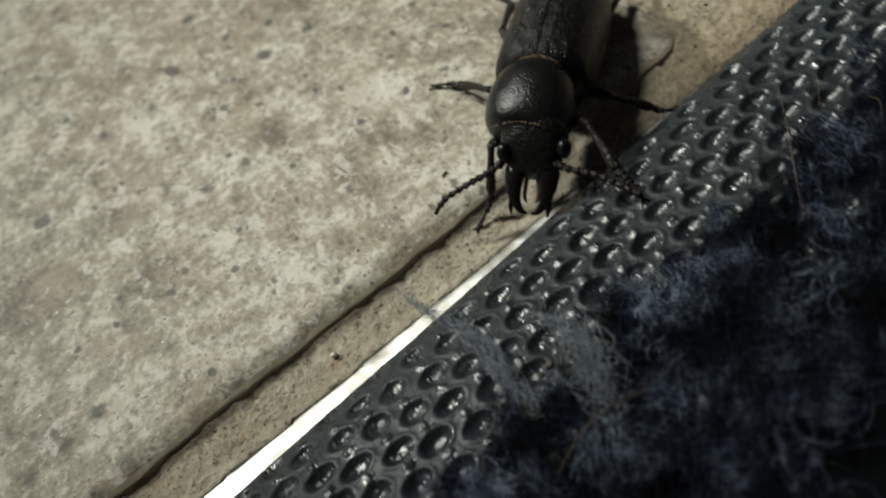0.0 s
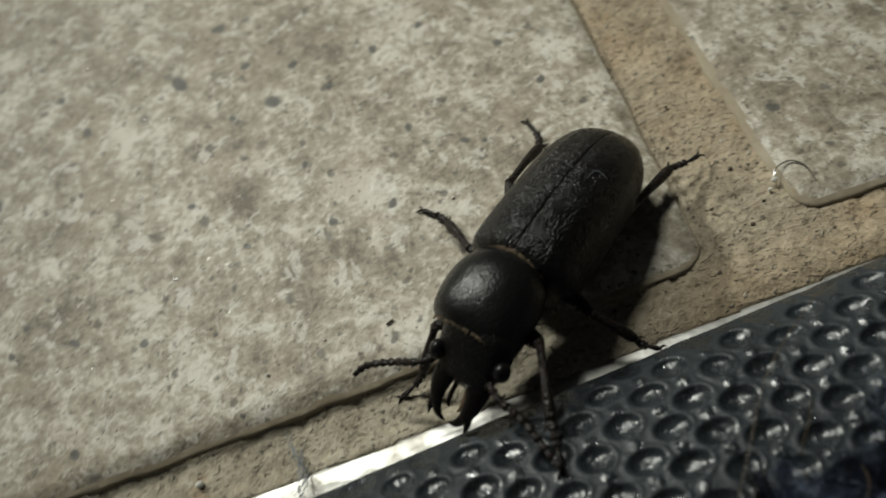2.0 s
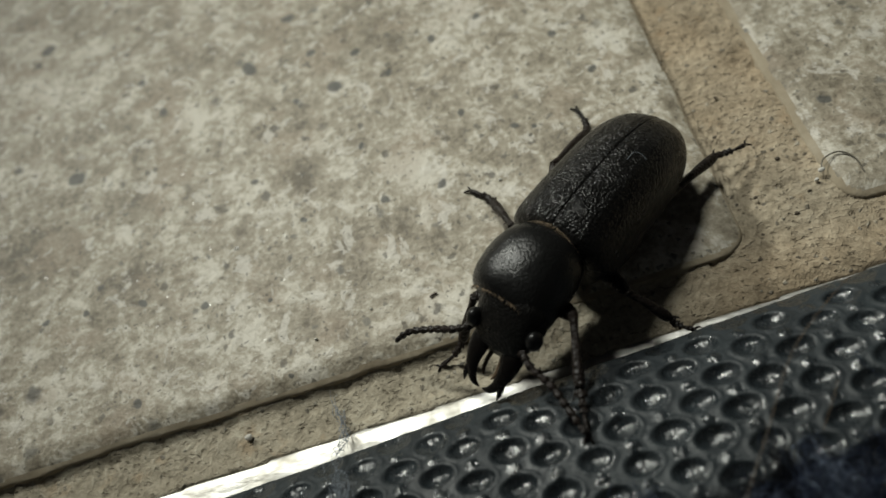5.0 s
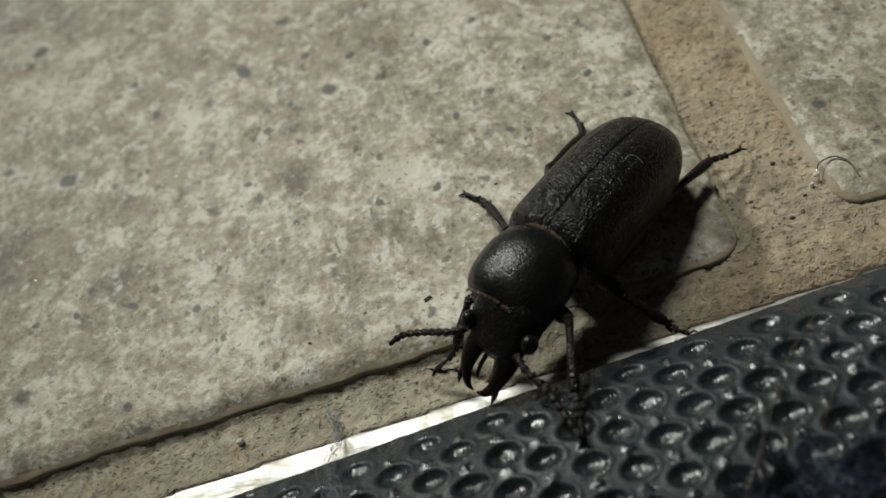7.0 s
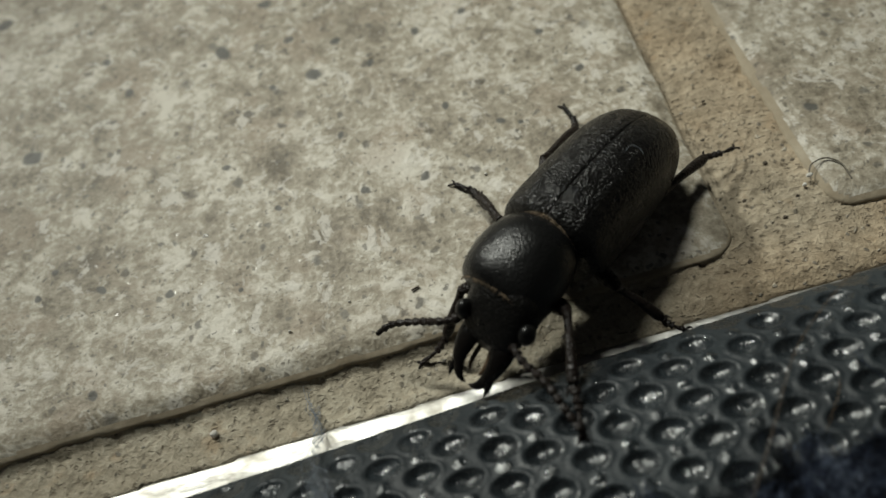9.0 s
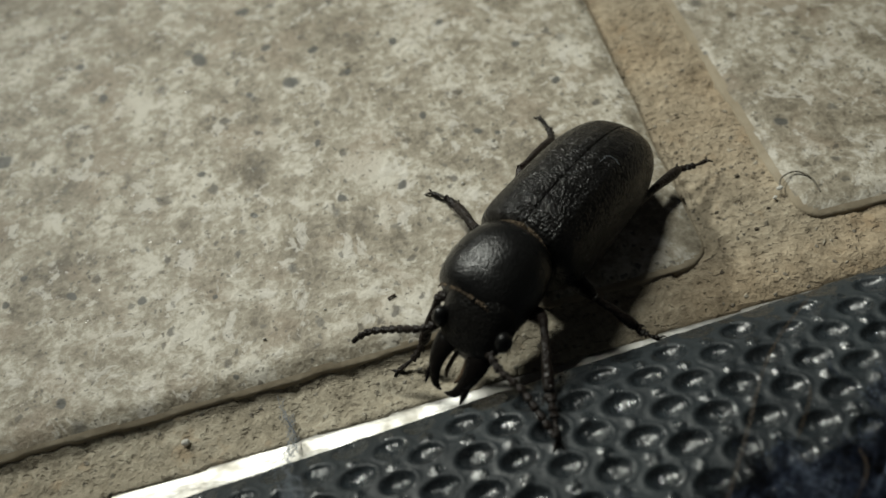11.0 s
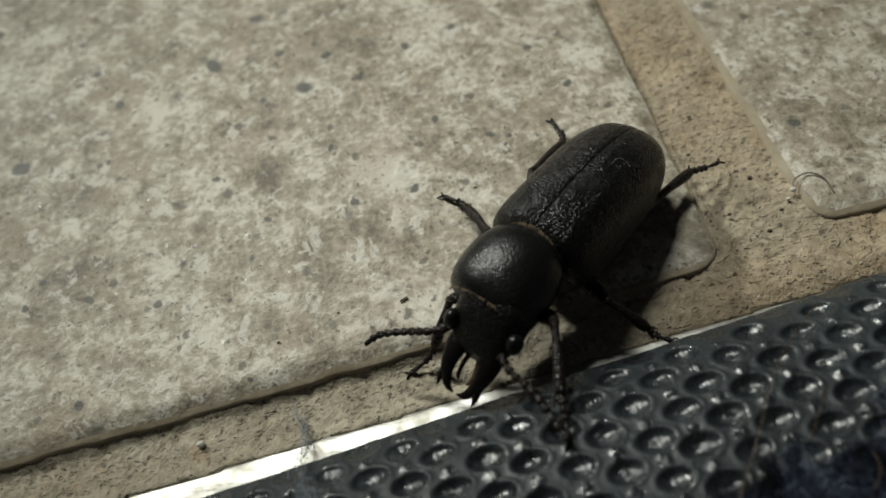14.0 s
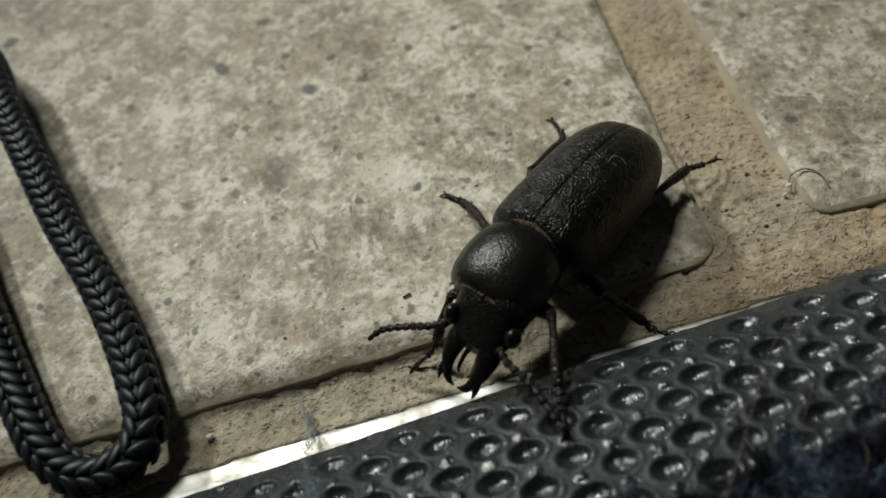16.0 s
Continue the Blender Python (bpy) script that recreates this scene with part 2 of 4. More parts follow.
def grout_material():
    m, nt, b = material("sandy_cement_grout", 0.9, 0, 0.2)
    co = coords(nt)
    a = noise_node(nt, co, 300, 4, 0.68)
    grit = noise_node(nt, co, 2500, 3, 0.65)
    tint = noise_node(nt, co, 70, 3)
    sand = ramp(nt, math_node(nt, "ADD", math_node(nt, "MULTIPLY", a, 0.6), math_node(nt, "MULTIPLY", grit, 0.4)), [(0.36, (0.22, 0.194, 0.146)), (0.48, (0.325, 0.292, 0.226)), (0.62, (0.44, 0.405, 0.325))])
    sx = nt.nodes.new("ShaderNodeSeparateXYZ")
    nt.links.new(co, sx.inputs[0])
    clay = math_node(nt, "ADD", math_node(nt, "MULTIPLY", sx.outputs[0], 12.0), tint)
    sand = mix(nt, ramp(nt, clay, [(0.34, grey(0.1)), (0.62, grey(0.9))]), sand, mix(nt, 1.0, sand, (1.0, 0.872, 0.758), "MULTIPLY"))
    rust = noise_node(nt, co, 480, 3, 0.6)
    sand = mix(nt, ramp(nt, rust, [(0.60, grey(0)), (0.70, grey(0.4))]), sand, (0.34, 0.24, 0.145))
    # flaky pits that run along the joint, grey and dark grains
    mp = nt.nodes.new("ShaderNodeMapping")
    mp.inputs["Scale"].default_value = (0.62, 1.0, 1.0)
    nt.links.new(warped(nt, co, 500, 0.0010), mp.inputs["Vector"])
    pits = noise_node(nt, mp.outputs[0], 3300, 2, 0.5, 0.3)
    hole = ramp(nt, pits, [(0.60, grey(0)), (0.68, grey(1))])
    sand = mix(nt, math_node(nt, "MULTIPLY", hole, 0.55), sand, (0.13, 0.105, 0.075))
    spot, tone = crystal_cells(nt, warped(nt, co, 1800, 0.0005), 1700, 0.50, 0.10, 0.36)
    sand = mix(nt, math_node(nt, "MULTIPLY", spot, 0.8), sand, ramp(nt, tone, [(0.0, (0.07, 0.062, 0.05)), (0.6, (0.17, 0.16, 0.14)), (1.0, (0.46, 0.42, 0.345))]))
    nt.links.new(sand, b.inputs["Base Color"])
    h = math_node(nt, "ADD", math_node(nt, "MULTIPLY", hole, -0.4), math_node(nt, "ADD", math_node(nt, "MULTIPLY", a, 0.3), math_node(nt, "ADD", math_node(nt, "MULTIPLY", grit, 1.0), math_node(nt, "MULTIPLY", spot, 0.35))))
    nt.links.new(bump(nt, h, 0.00022, 1.0), b.inputs["Normal"])
    return m


def metal_material():
    m, nt, b = material("worn_aluminium", 0.45, 1.0)
    co = coords(nt)
    mp = nt.nodes.new("ShaderNodeMapping")
    mp.inputs["Scale"].default_value = (0.4, 1.0, 1.0)
    nt.links.new(co, mp.inputs["Vector"])
    brushed = noise_node(nt, mp.outputs[0], 900, 4, 0.6)
    stain = noise_node(nt, co, 180, 4, 0.65)
    nt.links.new(ramp(nt, stain, [(0.36, (0.27, 0.255, 0.225)), (0.47, (0.48, 0.468, 0.44)), (0.64, (0.72, 0.715, 0.70))]), b.inputs["Base Color"])
    nt.links.new(ramp(nt, stain, [(0.3, grey(0.56)), (0.6, grey(0.44))]), b.inputs["Roughness"])
    nt.links.new(bump(nt, math_node(nt, "ADD", brushed, stain), 0.00013, 0.8), b.inputs["Normal"])
    return m


def rubber_material(name, low, high, gloss, relief):
    m, nt, b = material(name, 0.3, 0, gloss)
    co = coords(nt)
    f = noise_node(nt, co, 120, 4, 0.6)
    nt.links.new(ramp(nt, f, [(0.3, (0.015, 0.0185, 0.0215)), (0.7, (0.030, 0.037, 0.041))]), b.inputs["Base Color"])
    nt.links.new(ramp(nt, noise_node(nt, co, 350, 3), [(0.35, grey(low)), (0.65, grey(high))]), b.inputs["Roughness"])
    nt.links.new(bump(nt, noise_node(nt, co, 620, 4, 0.6, 0.6), relief, 0.9), b.inputs["Normal"])
    return m


def dimple_material():
    """Rubber rubbed shiny, with fine scuffs that run one way."""
    m, nt, b = material("polished_black_rubber", 0.2, 0, 1.0)
    co = coords(nt)
    nt.links.new(ramp(nt, noise_node(nt, co, 160, 3), [(0.3, (0.011, 0.014, 0.016)), (0.7, (0.024, 0.030, 0.034))]), b.inputs["Base Color"])
    mp = nt.nodes.new("ShaderNodeMapping")
    mp.inputs["Rotation"].default_value = (0, 0, 0.75)
    mp.inputs["Scale"].default_value = (1.0, 0.22, 1.0)
    nt.links.new(co, mp.inputs["Vector"])
    scuff = noise_node(nt, mp.outputs[0], 2200, 3, 0.6)
    nt.links.new(ramp(nt, scuff, [(0.35, grey(0.18)), (0.65, grey(0.42))]), b.inputs["Roughness"])
    h = math_node(nt, "ADD", math_node(nt, "MULTIPLY", scuff, 0.5), noise_node(nt, co, 500, 2, 0.5))
    nt.links.new(bump(nt, h, 0.00036, 1.0), b.inputs["Normal"])
    return m


def pile_material():
    m, nt, b = material("shade_darkened_navy_yarn", 0.8, 0, 0.15)
    r = nt.nodes.new("ShaderNodeNewGeometry").outputs["Random Per Island"]
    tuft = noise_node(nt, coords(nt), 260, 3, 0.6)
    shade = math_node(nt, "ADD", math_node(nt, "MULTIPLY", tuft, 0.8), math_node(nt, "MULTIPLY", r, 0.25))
    # navy yarn sunk to near black between pale clumps: shade put into the colour
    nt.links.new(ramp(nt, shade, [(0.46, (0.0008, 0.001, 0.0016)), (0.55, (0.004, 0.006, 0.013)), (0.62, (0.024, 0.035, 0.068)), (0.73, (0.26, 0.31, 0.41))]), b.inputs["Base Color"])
    return m


def shell_material(name, dark, light, rough, grain, depth, spec=0.5, wrinkle=0.3):
    """Chitin set all over with tiny round granules, on faint broader wrinkles."""
    m, nt, b = material(name, rough, 0, spec)
    co = coords(nt)
    f = noise_node(nt, co, 160, 3)
    nt.links.new(ramp(nt, f, [(0.3, dark), (0.7, light)]), b.inputs["Base Color"])
    beads = voronoi_node(nt, warped(nt, co, 1800, 0.00025), grain)
    size = noise_node(nt, co, grain * 0.4, 2, 0.5)
    h = math_node(nt, "ADD", math_node(nt, "MULTIPLY", math_node(nt, "MULTIPLY", beads, size), -1.6), math_node(nt, "MULTIPLY", noise_node(nt, co, grain * 0.22, 2, 0.5), wrinkle))
    nt.links.new(bump(nt, h, depth, 1.0), b.inputs["Normal"])
    nt.links.new(ramp(nt, noise_node(nt, co, 420, 3), [(0.3, grey(max(0.05, rough - 0.08))), (0.7, grey(rough + 0.08))]), b.inputs["Roughness"])
    return m


def plain_material(name, col, rough=0.6, scale=300, spec=0.4):
    m, nt, b = material(name, rough, 0, spec)
    f = noise_node(nt, coords(nt), scale, 3)
    nt.links.new(ramp(nt, f, [(0.3, tuple(0.7 * c for c in col)), (0.7, tuple(min(1, 1.25 * c) for c in col))]), b.inputs["Base Color"])
    return m


TILE, BISCUIT, GROUT, METAL, RUBBER, PILE = tile_material(), biscuit_material(), grout_material(), metal_material(), rubber_material("dull_black_rubber", 0.44, 0.62, 0.33, 0.0002), pile_material()
DIMPLE = dimple_material()
ELYTRA = shell_material("granular_black_wing_case", (0.005, 0.0048, 0.0045), (0.012, 0.0115, 0.011), 0.26, 6200, 0.00010, 0.25, 0.2)
PRONOTUM = shell_material("satin_black_shell", (0.005, 0.005, 0.005), (0.011, 0.011, 0.0105), 0.30, 6500, 0.00003, 0.42, 0.06)
HEAD = shell_material("rough_black_shell", (0.004, 0.0038, 0.0035), (0.008, 0.0075, 0.007), 0.34, 6200, 0.00006, 0.26, 0.35)
JAW = shell_material("glossy_black_horn", (0.0025, 0.0024, 0.0024), (0.006, 0.005, 0.0045), 0.26, 3000, 0.00003, 0.22, 0.8)
LEG = shell_material("dark_brown_chitin", (0.005, 0.004, 0.0035), (0.015, 0.010, 0.008), 0.42, 5000, 0.00010, 0.25, 0.5)
EYE = plain_material("compound_eye_black", (0.005, 0.005, 0.005), 0.34, 900, 0.35)
FRINGE = plain_material("golden_bristle", (0.15, 0.108, 0.066), 0.55)
PALP = plain_material("brown_palp", (0.10, 0.065, 0.04), 0.4)
CORD = plain_material("black_braided_nylon", (0.006, 0.011, 0.015), 0.48, 700, 0.4)
HAIR = plain_material("brown_hair", (0.055, 0.038, 0.027), 0.4)
TAN_HAIR = plain_material("light_brown_hair", (0.11, 0.078, 0.05), 0.35)
LINT = plain_material("grey_lint", (0.20, 0.225, 0.26), 0.8)
CRUMB = plain_material("brown_stone_crumb", (0.10, 0.082, 0.062), 0.8, 900, 0.3)
FILM = plain_material("smoky_clear_film", (0.15, 0.135, 0.11), 0.08, 300, 1.0)
CLEAR = plain_material("clear_flake", (0.62, 0.60, 0.55), 0.12, 300, 0.7)
SLAB = plain_material("cement_bed", (0.25, 0.22, 0.18), 0.95, 60)
# near black, so that bare spots in the pile read as shaded
BACKING = plain_material("dark_rubber_backing", (0.004, 0.005, 0.006), 0.9, 200, 0.1)


# ---------------------------------------------------------------- floor
def slab(x0, y0, z0, x1, y1, z1):
    v = [(x, y, z) for z in (z0, z1) for y in (y0, y1) for x in (x0, x1)]
    return v, [(0, 2, 3, 1), (4, 5, 7, 6), (0, 1, 5, 4), (2, 6, 7, 3), (0, 4, 6, 2), (1, 3, 7, 5)]


floor = part("floor", slab(-42, -48, -5, 42, 36, -0.6), SLAB, None, smooth=False)
tagged(floor, "cement-bedded floor with speckled beige stone tiles", "floor", kind="structure")

EDGE = 0.155


def tile_drop(d, k):
    """How far a tile's top lies below its level at d from its outline: a worn slope that rounds into the top."""
    if d <= 0:
        return 0.32
    if d >= EDGE:
        return 0.0
    e = 1 - d / EDGE
    return 0.080 * k * e ** 1.35 + 0.240 * max(0.0, 1 - d / 0.016)


def tile(name, corner, xdir, far_x, far_y, front, side, seed, round_r, bare_front, bare_side, steep):
    """One tile, its near corner at corner, growing along xdir and +y, with worn rounded edges."""
    fine = [0, 0.006, 0.014, 0.024, 0.036, 0.05, 0.066, 0.085, 0.105, 0.13, 0.16]
    ps = fine + list(np.arange(0.21, 6.6, 0.05)) + list(np.arange(7, far_x, 1.5))
    qs = fine + list(np.arange(0.21, 6.6, 0.05)) + list(np.arange(7, far_y, 1.5))
    verts, faces, mats = [], [], []
    depth = {}
    for j, q in enumerate(qs):
        for i, p in enumerate(ps):
            y0 = corner[1] + q
            x = corner[0] + xdir * p + side(y0)
            y = y0 + front(x)
            wob = 0.022 * noise3(x * 1.7, y * 1.7, seed) + 0.010 * noise3(x * 5, y * 5, seed + 3)
            d = min(p, q)
            if p < round_r and q < round_r:
                d = round_r - math.hypot(round_r - p, round_r - q)
            d += wob * (1 if min(p, q) < 0.3 else 0)
            z = -tile_drop(d, steep(x, p, q)) + 0.010 * noise3(x * 1.3, y * 1.3, seed + 7) + 0.005 * noise3(x * 4.5, y * 4.5, seed + 9)
            depth[len(verts)] = d
            verts.append((x, y, z))
    n = len(ps)
    for j in range(len(qs) - 1):
        for i in range(n - 1):
            f = (j * n + i, j * n + i + 1, (j + 1) * n + i + 1, (j + 1) * n + i)
            faces.append(f if xdir > 0 else f[::-1])
            x, y, _ = verts[f[0]]
            mats.append(1 if depth[f[0]] < (bare_front if qs[j] < ps[i] else bare_side) + 0.012 * noise3(x * 3, y * 3, seed + 20) else 0)
    return part_mesh(name, mesh_from(name, verts, faces, [TILE, BISCUIT], True, mats), floor)


tile("tile", (0.02, 0.0), -1, 30, 30, lambda x: 0.032 * min(x, 0) - 0.03, lambda y: 0.03 * max(y - 0.2, 0) * (1 if y < 7 else 0), 1.0, 0.20, 0.048, 0.03, lambda x, p, q: 0.62 * interp(q - p, [-0.08, 0.08], [0, 1]) * interp(q, [0.2, 1.0], [0.5, 1]) + interp(x, [-1.6, -0.7], [1, 0.45]) * interp(q - p, [-0.08, 0.08], [1, 0]))
tile("tile", (0.68, 0.10), 1, 30, 30, lambda x: 0.0, lambda y: 0.0, 5.0, 0.20, 0.05, 0.06, lambda x, p, q: 0.6 + 0.15 * interp(q - p, [-0.08, 0.08], [1, 0]))


def strip_edge(x):
    return -0.342 + 0.041 * x


def grout_height(x, y):
    h = -0.135 + 0.010 * noise3(x * 2.2, y * 2.2, 30) + 0.012 * noise3(x * 7, y * 7, 31) + 0.010 * noise3(x * 17, y * 17, 32)
    h -= 0.03 * max(0.0, noise3(x * 11, y * 11, 33) - 0.25) * 2
    near = min(1.0, max(0.0, (x + 1.9) / 1.1))
    near = near * near * (3 - 2 * near)
    h += 0.065 * near
    # the joint between the tiles is filled nearly flush and creeps up their edges
    if x > -0.4:
        h += 0.004 * min(1.0, max(0.0, (y + 0.12) / 0.25)) * min(1.0, (x + 0.4) / 0.4) * (1 if x < 0.75 else 0.3)
        h -= 0.042 * math.exp(-(max(0.0, x - 0.10) / 0.20) ** 2) * min(1.0, max(0.0, (y - 0.05) / 0.3))
        h += 0.020 * math.exp(-max(0.0, 0.68 - x) / 0.06) * (1 if y > 0.15 else 0)
    if x < 0.1:
        h += 0.050 * (1 - 0.5 * near) * math.exp(-max(0.0, 0.032 * min(x, 0) - 0.015 - y) / 0.030)
    e = y - strip_edge(x)
    if e < 0.10:
        h += 0.03 * (1 - max(e, 0) / 0.10) * (1 - near)
    if e < 0.12:
        h = min(h, -0.101 + 0.25 * min(e, 0) + 0.04 * max(e, 0) / 0.12 + 0.3 * max(0, e - 0.06))
    return h


def grout():
    xs = list(np.arange(-7.5, 4.0, 0.024))
    ys = list(np.arange(-0.62, 7.0, 0.024))
    index, verts, faces = {}, [], []

    def vid(i, j):
        if (i, j) not in index:
            index[i, j] = len(verts)
            x, y = xs[i], ys[j]
            verts.append((x, y, grout_height(x, y) - (0.12 if y < strip_edge(x) - 0.04 else 0)))
        return index[i, j]
    for j in range(len(ys) - 1):
        for i in range(len(xs) - 1):
            x, y = xs[i], ys[j]
            if y < strip_edge(x) - 0.09:
                continue
            if y < 0.30 or -0.25 < x < 0.98:
                if x < -0.4 and y > 0.18:
                    continue
                faces.append((vid(i, j), vid(i + 1, j), vid(i + 1, j + 1), vid(i, j + 1)))
    return verts, faces


part("grout", grout(), GROUT, floor, "sandy tan cement grout with pores")


def metal_strip():
    """A low aluminium nosing whose rounded front rises out of the grout and runs under the mat."""
    prof = [(0.03, -0.30), (0.012, -0.16), (0.0, -0.135), (-0.02, -0.118), (-0.05, -0.108), (-0.10, -0.104), (-0.18, -0.106), (-0.26, -0.112), (-0.8, -0.115), (-1.6, -0.115), (-1.6, -0.4)]
    xs = list(np.arange(-40, -7.5, 2.5)) + list(np.arange(-7.5, 4, 0.05)) + list(np.arange(4, 41, 2.5))
    verts, faces = [], []
    for x in xs:
        for dy, z in prof:
            w = 0.006 * noise3(x * 1.5, dy * 4, 41) + 0.003 * noise3(x * 6, dy * 15, 42)
            verts.append((x, strip_edge(x) + dy + 0.008 * noise3(x * 2, 0, 44), z + w))
    m = len(prof)
    for i in range(len(xs) - 1):
        for k in range(m - 1):
            faces.append((i * m + k, i * m + k + 1, (i + 1) * m + k + 1, (i + 1) * m + k))
    return verts, faces


trim = part("trim", metal_strip(), METAL)
tagged(trim, "worn silvery aluminium edging strip set beside the grout", "trim", kind="structure")

# ---------------------------------------------------------------- doormat
MAT_A = radians(4.2)
MAT_0 = (0.0, -0.465)


def mat_xy(u, v):
    return MAT_0[0] + u * math.cos(MAT_A) + v * math.sin(MAT_A), MAT_0[1] + u * math.sin(MAT_A) - v * math.cos(MAT_A)


PITCH, ROW = 0.427, 0.1135


def mat_base(v):
    return float(np.interp(v, [0, 0.02, 0.05, 0.10, 0.23, 0.35, 0.62, 1.0, 1.5, 3.0], [0.055, 0.12, 0.165, 0.215, 0.31, 0.37, 0.45, 0.505, 0.54, 0.55]))


def mat_height(u, v):
    """Height of the border, and whether the rubber is rubbed glossy there."""
    h, glossy = 0.0, False
    # oval hollows in staggered rows, with a low crinkled bump in each gap
    r0 = (v - 0.075) / ROW
    for r in range(max(0, int(r0) - 1), int(r0) + 3):
        vc = 0.075 + r * ROW - 0.010 * u + PIT_SHIFT
        if vc < 0.02 or vc > 1.6:
            continue
        off = -0.64 + (PITCH / 2 if r % 2 == 0 else 0)
        k = round((u - off) / PITCH)
        small = min(1.0, max(0.0, (vc - 0.0) / 0.14))
        for kk in (k - 1, k, k + 1):
            uc = off + kk * PITCH
            g = random_pit(r, kk)
            uu, vv = (u - uc - 0.02 * g[0]) / (0.102 + 0.009 * g[1]), (v - vc - 0.005 * g[2]) / (0.066 + 0.005 * g[3])
            d = math.hypot(uu, vv)
            if d < 1.35:
                if d < 1:
                    glossy = True
                    h = min(h, -(0.050 + 0.008 * g[1]) * small * (1 - d ** 2.2) ** 0.9 + 0.020 * small * (1 - d) * (noise3(u * 14, v * 26, 53) + 0.7 * noise3(u * 34, v * 60, 54)))
                else:
                    h += 0.008 * small * math.sin((d - 1) / 0.35 * math.pi)
            dw = math.hypot((u - uc - PITCH / 2) / 0.044, (v - vc) / 0.036)
            if dw < 1:
                glossy = True
                h += 0.016 * small * (1 - dw * dw) * (1 + 0.9 * noise3(u * 40, v * 40, 55))
    return mat_base(v) + h + 0.004 * noise3(u * 9, v * 9, 51) + 0.0015 * noise3(u * 24, v * 24, 52), glossy


PIT_SHIFT = -0.012
PITS = {}


def random_pit(r, k):
    if (r, k) not in PITS:
        rng = random.Random(r * 1009 + k * 7)
        PITS[r, k] = [rng.uniform(-1, 1) for _ in range(4)]
    return PITS[r, k]


def mat_edge(u):
    return 0.014 * noise3(u * 0.9, 0, 61) + 0.007 * noise3(u * 3.1, 0, 62)


def rubber_border():
    us = list(np.arange(-30, -5.2, 0.8)) + list(np.arange(-5.2, 2.2, 0.0125)) + list(np.arange(2.2, 30, 0.8))
    vs = [0, 0.006, 0.014, 0.024, 0.036] + list(np.arange(0.05, 1.62, 0.0125)) + [1.7]
    verts, faces, worn = [], [], []
    for u in us:
        e = mat_edge(u)
        x, y = mat_xy(u, e + 0.004)
        verts.append((x, y, -0.095))
        worn.append(False)
        for v in vs:
            x, y = mat_xy(u, v + e * max(0, 1 - v / 0.4))
            h, glossy = mat_height(u, v)
            verts.append((x, y, h))
            worn.append(glossy)
    m = len(vs) + 1
    for i in range(len(us) - 1):
        for k in range(m - 1):
            faces.append((i * m + k, i * m + k + 1, (i + 1) * m + k + 1, (i + 1) * m + k))
    return mesh_from("rubber_border", verts, faces, [RUBBER, DIMPLE], True, [worn[f[0]] for f in faces])


doormat = tagged(new("doormat"), "black dimpled rubber doormat with matted navy fleece pile", "doormat")
doormat.location = (0, -5 * CM, -0.1 * CM)
border = part_mesh("rubber_border", rubber_border(), None, "black rubber border with glossy oval dimples")


def backing():
    a, b, c, d = mat_xy(-30, 1.66), mat_xy(30, 1.66), mat_xy(30, 40), mat_xy(-30, 40)
    v = [(*p, z) for z in (-0.1, 0.525) for p in (a, b, c, d)]
    return v, [(0, 1, 2, 3), (4, 7, 6, 5), (0, 4, 5, 1), (1, 5, 6, 2), (2, 6, 7, 3), (3, 7, 4, 0)]


mat_back = part("backing", backing(), BACKING, None, smooth=False)


